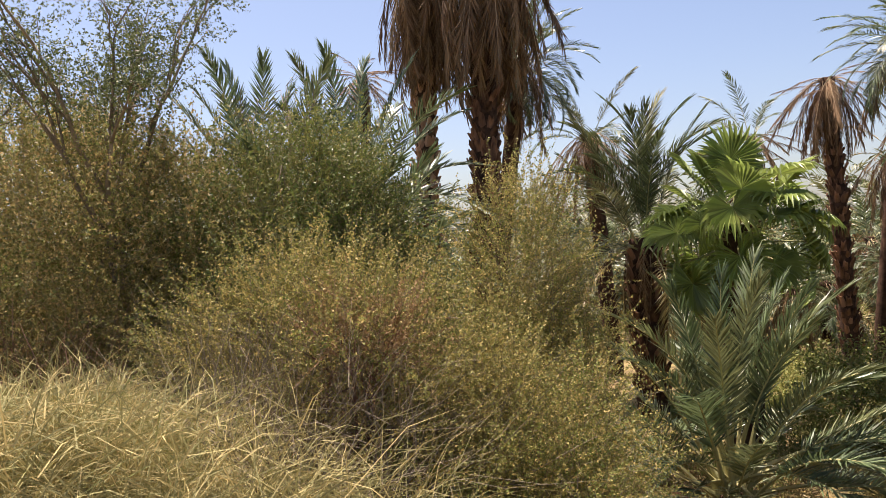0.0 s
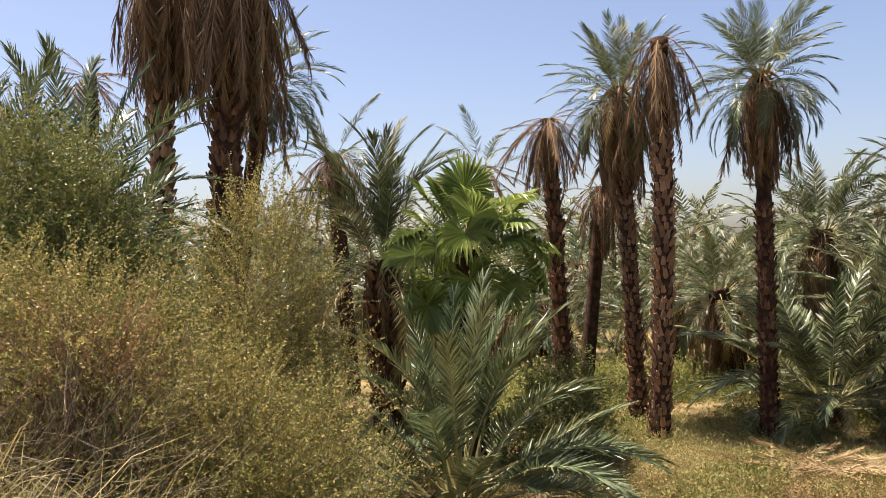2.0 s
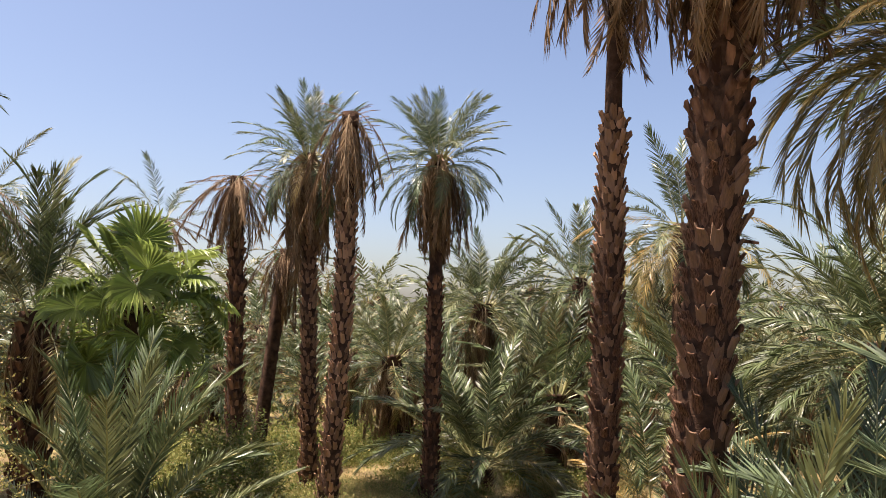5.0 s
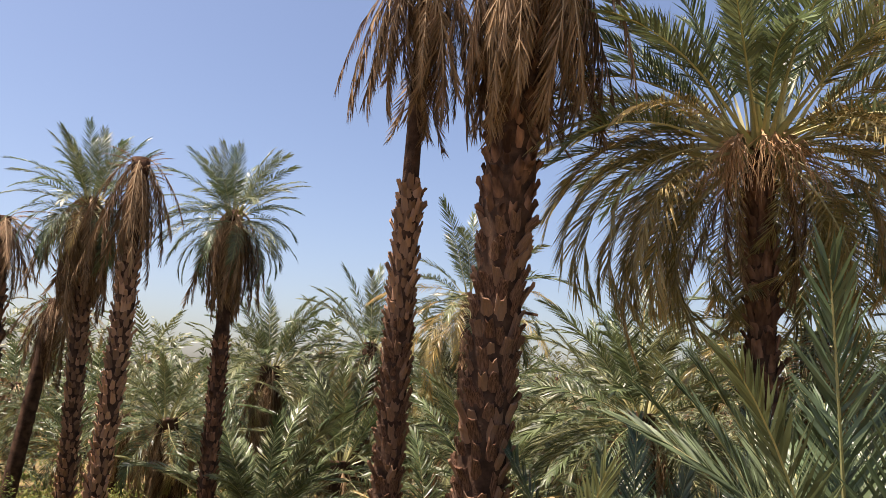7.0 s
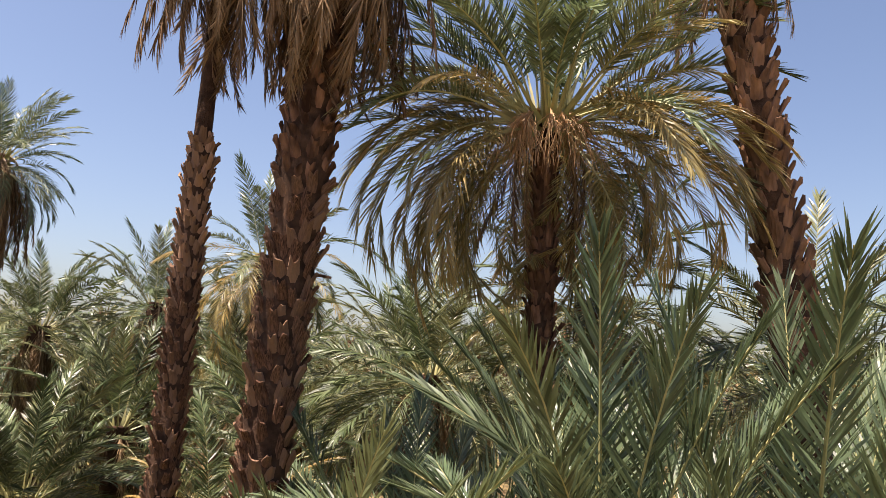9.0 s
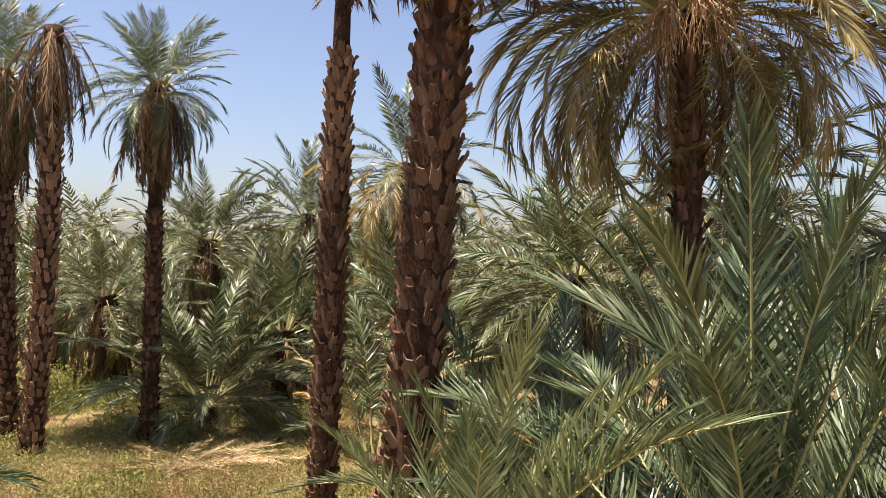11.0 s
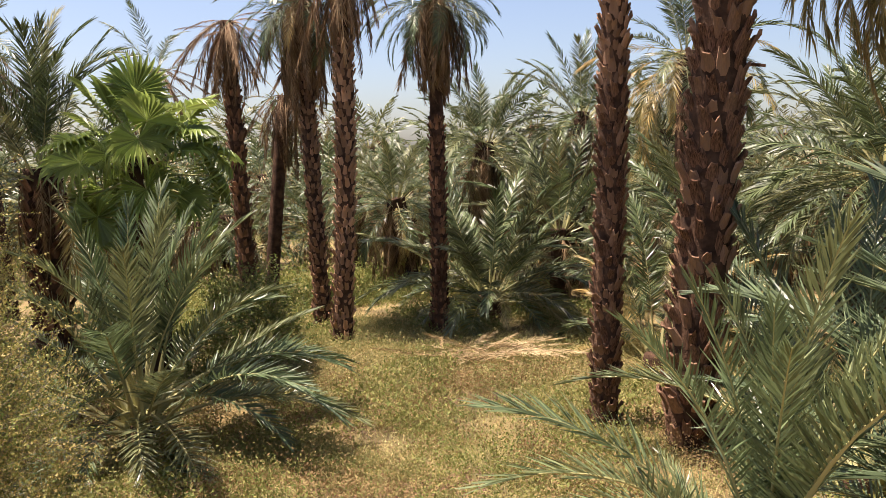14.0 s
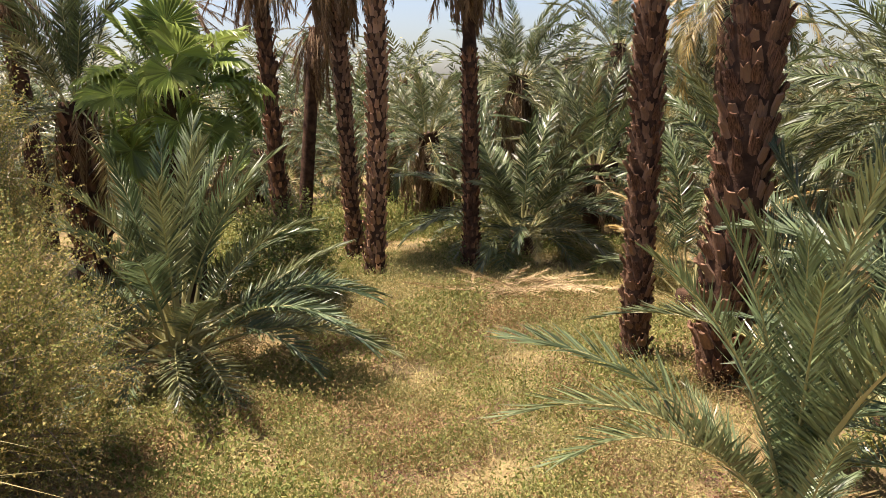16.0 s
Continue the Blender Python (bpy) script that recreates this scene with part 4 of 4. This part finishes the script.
def small_tree(place, label, height, reach, seed, sprays, spread=1.0, bare=False, r0=0.055):
    """A thin tree: a trunk that forks into rising limbs with sparse leaf sprays at the ends."""
    r = np.random.default_rng(seed)
    ob = thing("small_tree", (*place, float(ground_z(*place))), label, "tree")
    b, leafb = Build(), Build()
    bank = spray_bank(8, 24, 0.024, 0.008, 0.3, seed)
    ends = []

    def limb(p0, way, length, rad, depth):
        u = np.linspace(0, 1, 8)
        p = p0 + u[:, None] * way * length + np.cumsum(r.normal(0, 0.03 * length / 1.2, (8, 3)), 0) * u[:, None]
        b.tube(p, rad * (1 - 0.6 * u), 6)
        if depth == 0:
            ends.extend(p[3:])
            return
        for _ in range(3 if depth > 1 else 4):
            j = r.integers(4, 8)
            w = unit(way + r.normal(0, 0.42 * spread, 3) + [0, 0, 0.12])
            limb(p[j], w, length * r.uniform(0.5, 0.8), rad * 0.5, depth - 1)

    limb(np.array([0, 0, -0.1]), unit(np.array([0.02, 0, 1.0])), height, r0, 0)
    top = np.array([0.02 * height, 0, height - 0.15])
    for c in range(6):
        a = c * 1.05 + r.normal(0, 0.2)
        limb(top - [0, 0, r.uniform(0, height * 0.25)], unit(np.array([math.sin(a) * 0.5 * spread, math.cos(a) * 0.5 * spread, 1.0])), reach * r.uniform(0.45, 0.65), r0 * 0.5, 2)
    part("trunk", b.mesh("trunk", [TWIG], True), ob)
    if not bare:
        pts = np.array(ends)[r.integers(0, len(ends), sprays)] + r.normal(0, 0.05, (sprays, 3))
        turn = turned(r.normal(0, 1, (sprays, 3)) + [0, 0, 0.2], r)
        for k in range(8):
            sel = np.arange(k, sprays, 8)
            v = np.einsum("nij,lqj->nlqi", turn[sel], bank[k][0]) + pts[sel][:, None, None]
            leafb.many(v.reshape(-1, 3, 3), [(0, 1, 2)])
        part("crown", leafb.mesh("crown", [TREELEAF]), ob, kind="stuff")
    return ob


shrub("red_thicket", "low thicket of dark red-brown bare twigs", (-4.29, 2.94),
      [(0, 0, 0.9, 0.45, 0.4, 0.5), (-0.4, -0.4, 0.9, 0.4, 0.4, 0.45)], SHRUBLEAF, REDTWIG, 500, seed=19, bare=1.0, stems=60, span=0.45, up=0.8)
small_tree((-5.63, 4.27), "thin leafy tree with sparse small leaves and grey limbs", 3.4, 2.0, 51, 1100, 0.8)
small_tree((-7.20, 3.29), "thin leafy tree with sparse small leaves and grey limbs", 3.2, 2.0, 52, 1300, 0.8)
shrub("dark_bush", "dark dense bush with brown withered patches", (-7.99, 3.07),
      [(0, 0, 2.0, 1.2, 1.4, 1.6), (0.3, 0, 0.9, 1.4, 1.4, 1.0)], DRYBUSH, REDTWIG, 5500, leaf=0.03, wide=0.0095, seed=18)
shrub("dark_bush", "tall half-dry bush of green and brown leaves", (-8.6, 5.6),
      [(0, 0, 2.9, 1.5, 1.3, 1.5), (1.3, 0.6, 2.4, 1.2, 1.1, 1.5), (-0.6, -0.6, 1.5, 1.6, 1.3, 1.3)], DRYBUSH, REDTWIG, 6500, leaf=0.036, wide=0.012, seed=25)
small_tree((-5.54, 6.42), "bare dry sapling with pale forked twigs", 3.9, 1.3, 53, 0, 1.3, True, 0.03)


# ---- loose cover of the ground ----
def straw(name, label, n, mx, my, sx, sy, lift, lo, hi, seed, upright, mat):
    """Dry grass blades strewn round a place."""
    r = np.random.default_rng(seed)
    x, y = r.normal(mx, sx, n), r.normal(my, sy, n)
    ok = np.hypot(x, y) > 1.6
    x, y = x[ok], y[ok]
    n = len(x)
    z = ground_z(x, y)
    way = unit(np.stack([r.normal(0, 0.8, n), r.normal(0, 0.8, n), r.uniform(upright, upright + 0.9, n)], -1))
    ln = r.uniform(lo, hi, n)[:, None]
    p0 = np.stack([x, y, z], -1) + r.uniform(0, lift, n)[:, None] * [0, 0, 1]
    sd = unit(np.cross(way, r.normal(0, 1, (n, 3)))) * r.uniform(0.0009, 0.0024, n)[:, None]
    p1 = p0 + way * ln * 0.5
    p2 = p0 + way * ln + np.array([0, 0, -0.25]) * ln + r.normal(0, 0.04, (n, 3)) * ln
    b = Build()
    b.many(np.stack([p0 - sd, p0 + sd, p1 - sd, p1 + sd, p2], 1), [(0, 1, 3, 2), (2, 3, 4)])
    return tagged(new(name, b.mesh(name, [mat])), label, "grass", kind="stuff")


straw("dry_grass", "tall tangled yellow dry grass on the bank", 27000, -3.45, 1.85, 0.5, 0.5, 0.8, 0.15, 0.5, 21, 0.2, STRAW)
straw("green_grass", "yellow-green grass at the top of the bank", 6000, -3.7, 2.3, 0.45, 0.35, 0.7, 0.15, 0.5, 24, 0.4, WEEDLEAF)
straw("dry_stalks", "pale dry stalks strewn in front of the shrub", 1500, -2.35, 2.75, 0.35, 0.25, 0.5, 0.4, 0.9, 22, 0.1, STRAW)
straw("clearing_grass", "short yellow grass over the clearing", 38000, 1.6, 8.8, 2.2, 2.4, 0.02, 0.08, 0.24, 23, 0.8, STRAW)


def cover(name, label, mat, n, area, size, keep, seed, leaf, k=11, tall=0.55):
    """Small plants scattered where keep(x, y) allows, each a tuft of little leaves."""
    r = np.random.default_rng(seed)
    x, y = r.uniform(area[0], area[1], n * 3), r.uniform(area[2], area[3], n * 3)
    p = keep(x, y)
    ok = np.flatnonzero(r.random(n * 3) < p)[:n]
    x, y = x[ok], y[ok]
    z = ground_z(x, y)
    m = len(x)
    sz = size * r.uniform(0.5, 1.5, (m, 1, 1))
    c = np.stack([x, y, z], -1)[:, None] + r.normal(0, 1, (m, k, 3)) * [0.5, 0.5, 0] * sz + np.abs(r.normal(0, tall, (m, k, 1))) * [0, 0, 1] * sz
    way = unit(r.normal(0, 1, (m, k, 3)) + [0, 0, 0.8])
    sd = unit(np.cross(way, r.normal(0, 1, (m, k, 3))))
    ln = leaf * r.uniform(0.6, 1.4, (m, k, 1))
    v = np.stack([c, c + way * ln * 0.5 - sd * ln * 0.22, c + way * ln, c + way * ln * 0.5 + sd * ln * 0.22], 2)
    b = Build()
    b.many(v.reshape(-1, 4, 3), [(0, 1, 2, 3)])
    return tagged(new(name, b.mesh(name, [mat])), label, "plants", kind="stuff")


def patchy(f, lo, seed):
    def keep(x, y):
        q = np.array([noise.noise(Vector((a * f + seed, b * f, seed))) for a, b in zip(x, y)])
        return np.clip((q - lo) * 6, 0, 1)
    return keep


cover("weeds", "low yellow-green weeds over the clearing", WEEDLEAF, 12000, (-4, 7, 4.4, 16), 0.12, patchy(0.9, 0.0, 3), 31, 0.022, 22)
cover("green_weeds", "low leafy green weeds among the trunks", GREENWEED, 5000, (-4, 5, 4.8, 17), 0.12, patchy(0.55, 0.05, 9), 32, 0.05)
cover("undergrowth", "leafy green undergrowth behind the slim palms", GREENWEED, 2200, (-2.2, 3.6, 11.9, 18), 0.26, patchy(0.6, -0.1, 5), 33, 0.055, 18)


cover("clearing_weeds", "golden and green weeds round the feet of the slim palms", WEEDLEAF, 6000, (-1.6, 5.2, 8.6, 13.6), 0.13, patchy(1.0, -0.22, 52), 53, 0.03, 16)


def frond_pile(place):
    """Cut leaves lying in a heap."""
    ob = thing("leaf_pile", (*place, float(ground_z(*place))), "low heap of bleached cut palm leaves on the ground", "leaf pile")
    for c in range(36):
        az = rng.choice([80, -95, 100, -75, 60, -110]) + rng.normal(0, 28)
        put_frond(ob, "bleached", rng.uniform(0.5, 0.95), az, rng.normal(3, 7), (rng.normal(0, 0.45), rng.normal(0, 0.2), 0.1 + 0.004 * c), rng.normal(0, 50), None, "cut_frond")


frond_pile((2.35, 10.0))
cover("grove_undergrowth", "dim leafy undergrowth below the grove", GREENWEED, 1800, (-14, 20, 16, 32), 0.4, patchy(0.3, -0.5, 7), 34, 0.1, 16)
cover("near_weeds", "mixed green and yellow weeds at the foot of the bank", WEEDLEAF, 5000, (-1.8, 3.2, 4.4, 8.2), 0.12, patchy(1.3, 0.02, 12), 35, 0.02, 24)


def fruit_stalks(palm, at, count):
    """Bare spent fruit stalks hanging in bunches under the crown."""
    for c in range(count):
        r = np.random.default_rng(600 + c)
        b = Build()
        a0 = radians(r.uniform(70, 200))
        out = np.array([-math.sin(a0), math.cos(a0), 0])
        u = np.linspace(0, 1, 8)[:, None]
        stem = out * u * 0.45 + np.array([0, 0, 0.25]) * np.sin(u * np.pi * 0.6) - np.array([0, 0, 0.3]) * u ** 2
        b.tube(stem, np.full(8, 0.012), 5)
        for k in range(26):
            w = np.array([r.normal(0, 0.16), r.normal(0, 0.16), 0]) + out * 0.1
            p = stem[-1 - int(r.integers(0, 2))] + w * u - np.array([0, 0, r.uniform(0.3, 0.6)]) * u ** 1.6 + np.cumsum(r.normal(0, 0.008, (8, 3)), 0)
            b.tube(p, np.linspace(0.004, 0.0025, 8), 3)
        part("fruit_stalk", b.mesh("fruit_stalk", [FRUIT]), palm, Matrix.Translation(at), "spent orange-tan fruit stalk")


yellowing = [o for o in scene.objects if o.get("label", "").startswith("date palm with yellowing")][0]
fruit_stalks(yellowing, (0.03, -0.04, 5.28), 9)
for k, tip in enumerate(((4.35, 7.11, 4.12), (4.59, 7.44, 4.41), (4.39, 6.74, 3.68), (4.76, 7.21, 5.33), (4.37, 6.87, 4.60), (4.57, 6.38, 3.35), (4.86, 6.03, 3.26), (4.87, 5.89, 3.47), (4.83, 7.17, 3.52), (7.08, 3.83, 4.69), (7.49, 3.92, 4.23), (6.83, 3.87, 3.68), (6.45, 4.11, 3.41), (6.11, 4.44, 3.28), (5.12, 5.68, 3.22))):
    aim_frond(yellowing, "olive", (0.03, -0.04, 5.25), tip, (3, 2, 3, 1, 2, 4, 4, 3, 4, 2, 2, 3, 4, 4, 4)[k], rng.normal(0, 15))


def broken_stalk(palm, height, way):
    """The stump of a snapped leaf stalk sticking out of the trunk."""
    b = Build()
    u = np.linspace(0, 1, 7)[:, None]
    p = np.array([0, 0, height]) + np.array(way) * u + np.array([0, 0, 0.05]) * np.sin(u * 3)
    b.tube(p, np.linspace(0.03, 0.014, 7), 6)
    part("broken_stalk", b.mesh("broken_stalk", [BOOT], True), palm)


stout = [o for o in scene.objects if o.get("label", "").startswith("stout tall")][0]
broken_stalk(stout, 3.3, (0.56, -0.22, 0.06))


def weed_plant(seed):
    r = np.random.default_rng(seed)
    ob = thing("weed_plant", (0, 0, 0), "thin upright weed with small green leaves", "weed", "upright weeds")
    b, lf = Build(), Build()
    for c in range(3):
        u = np.linspace(0, 1, 6)[:, None]
        p = u * np.array([r.normal(0, 0.08), r.normal(0, 0.08), r.uniform(0.22, 0.42)]) + np.cumsum(r.normal(0, 0.006, (6, 3)), 0)
        b.tube(p, np.linspace(0.005, 0.002, 6), 4)
        for k in range(12):
            q = p[1 + k % 5]
            way = unit(r.normal(0, 1, 3) + [0, 0, 0.3])
            sd = unit(np.cross(way, r.normal(0, 1, 3)))
            ln = r.uniform(0.03, 0.06)
            lf.add([q, q + way * ln * 0.5 - sd * ln * 0.3, q + way * ln, q + way * ln * 0.5 + sd * ln * 0.3], [(0, 1, 2, 3)])
    part("stem", b.mesh("stem", [TWIG]), ob)
    part("foliage", lf.mesh("foliage", [GREENWEED]), ob, kind="stuff")
    return ob


weed = weed_plant(71)
wr = np.random.default_rng(72)
for c in range(26):
    x, y = float(wr.uniform(-0.6, 2.4)), float(wr.uniform(6.6, 9.3))
    m = Matrix.Translation((x, y, float(ground_z(x, y)) - 0.02)) @ pose(0, 0, 0, 0, 0, float(wr.uniform(0, 360))) @ Matrix.Scale(float(wr.uniform(0.6, 1.2)), 4)
    if c == 0:
        weed.matrix_basis = m
    else:
        copy_thing(weed, m)

cover("dry_weed_mounds", "low mounds of rust-brown dry weeds", DRYWEED, 900, (-2.6, 3.4, 4.2, 9.5), 0.17, patchy(1.3, 0.05, 21), 36, 0.026, 46, 0.8)
cover("green_weed_mounds", "low mounds of green weeds", GREENWEED, 620, (-2.4, 3.0, 4.3, 9.0), 0.18, patchy(1.1, 0.03, 27), 37, 0.028, 46, 0.85)


def litter(name, label, n, area, keep, seed, mat):
    """Short dead twigs and leaf ends lying flat on the ground."""
    r = np.random.default_rng(seed)
    x, y = r.uniform(area[0], area[1], n * 3), r.uniform(area[2], area[3], n * 3)
    ok = np.flatnonzero(r.random(n * 3) < keep(x, y))[:n]
    x, y = x[ok], y[ok]
    m = len(x)
    a = r.uniform(0, np.pi, m)
    way = np.stack([np.cos(a), np.sin(a), r.normal(0.05, 0.15, m)], -1) * r.uniform(0.04, 0.2, (m, 1))
    side = unit(np.cross(way, [0, 0, 1.0])) * r.uniform(0.002, 0.006, (m, 1))
    p = np.stack([x, y, ground_z(x, y) + r.uniform(0.015, 0.06, m)], -1)
    up = np.array([0, 0, 0.004])
    b = Build()
    b.many(np.stack([p - way / 2 - side, p - way / 2 + side, p + way / 2, p + up], 1), [(0, 1, 3), (1, 2, 3), (2, 0, 3)])
    return tagged(new(name, b.mesh(name, [mat])), label, "litter", kind="stuff")


litter("leaf_litter", "dark twigs and dead leaf ends lying on bare soil", 5000, (-2.6, 3.4, 4.2, 9.5), patchy(0.9, 0.05, 41), 42, REDTWIG)
litter("dry_litter", "pale dry twigs strewn over the clearing", 3500, (-2.6, 4.6, 4.2, 11.0), patchy(0.9, 0.0, 45), 46, STRAW)
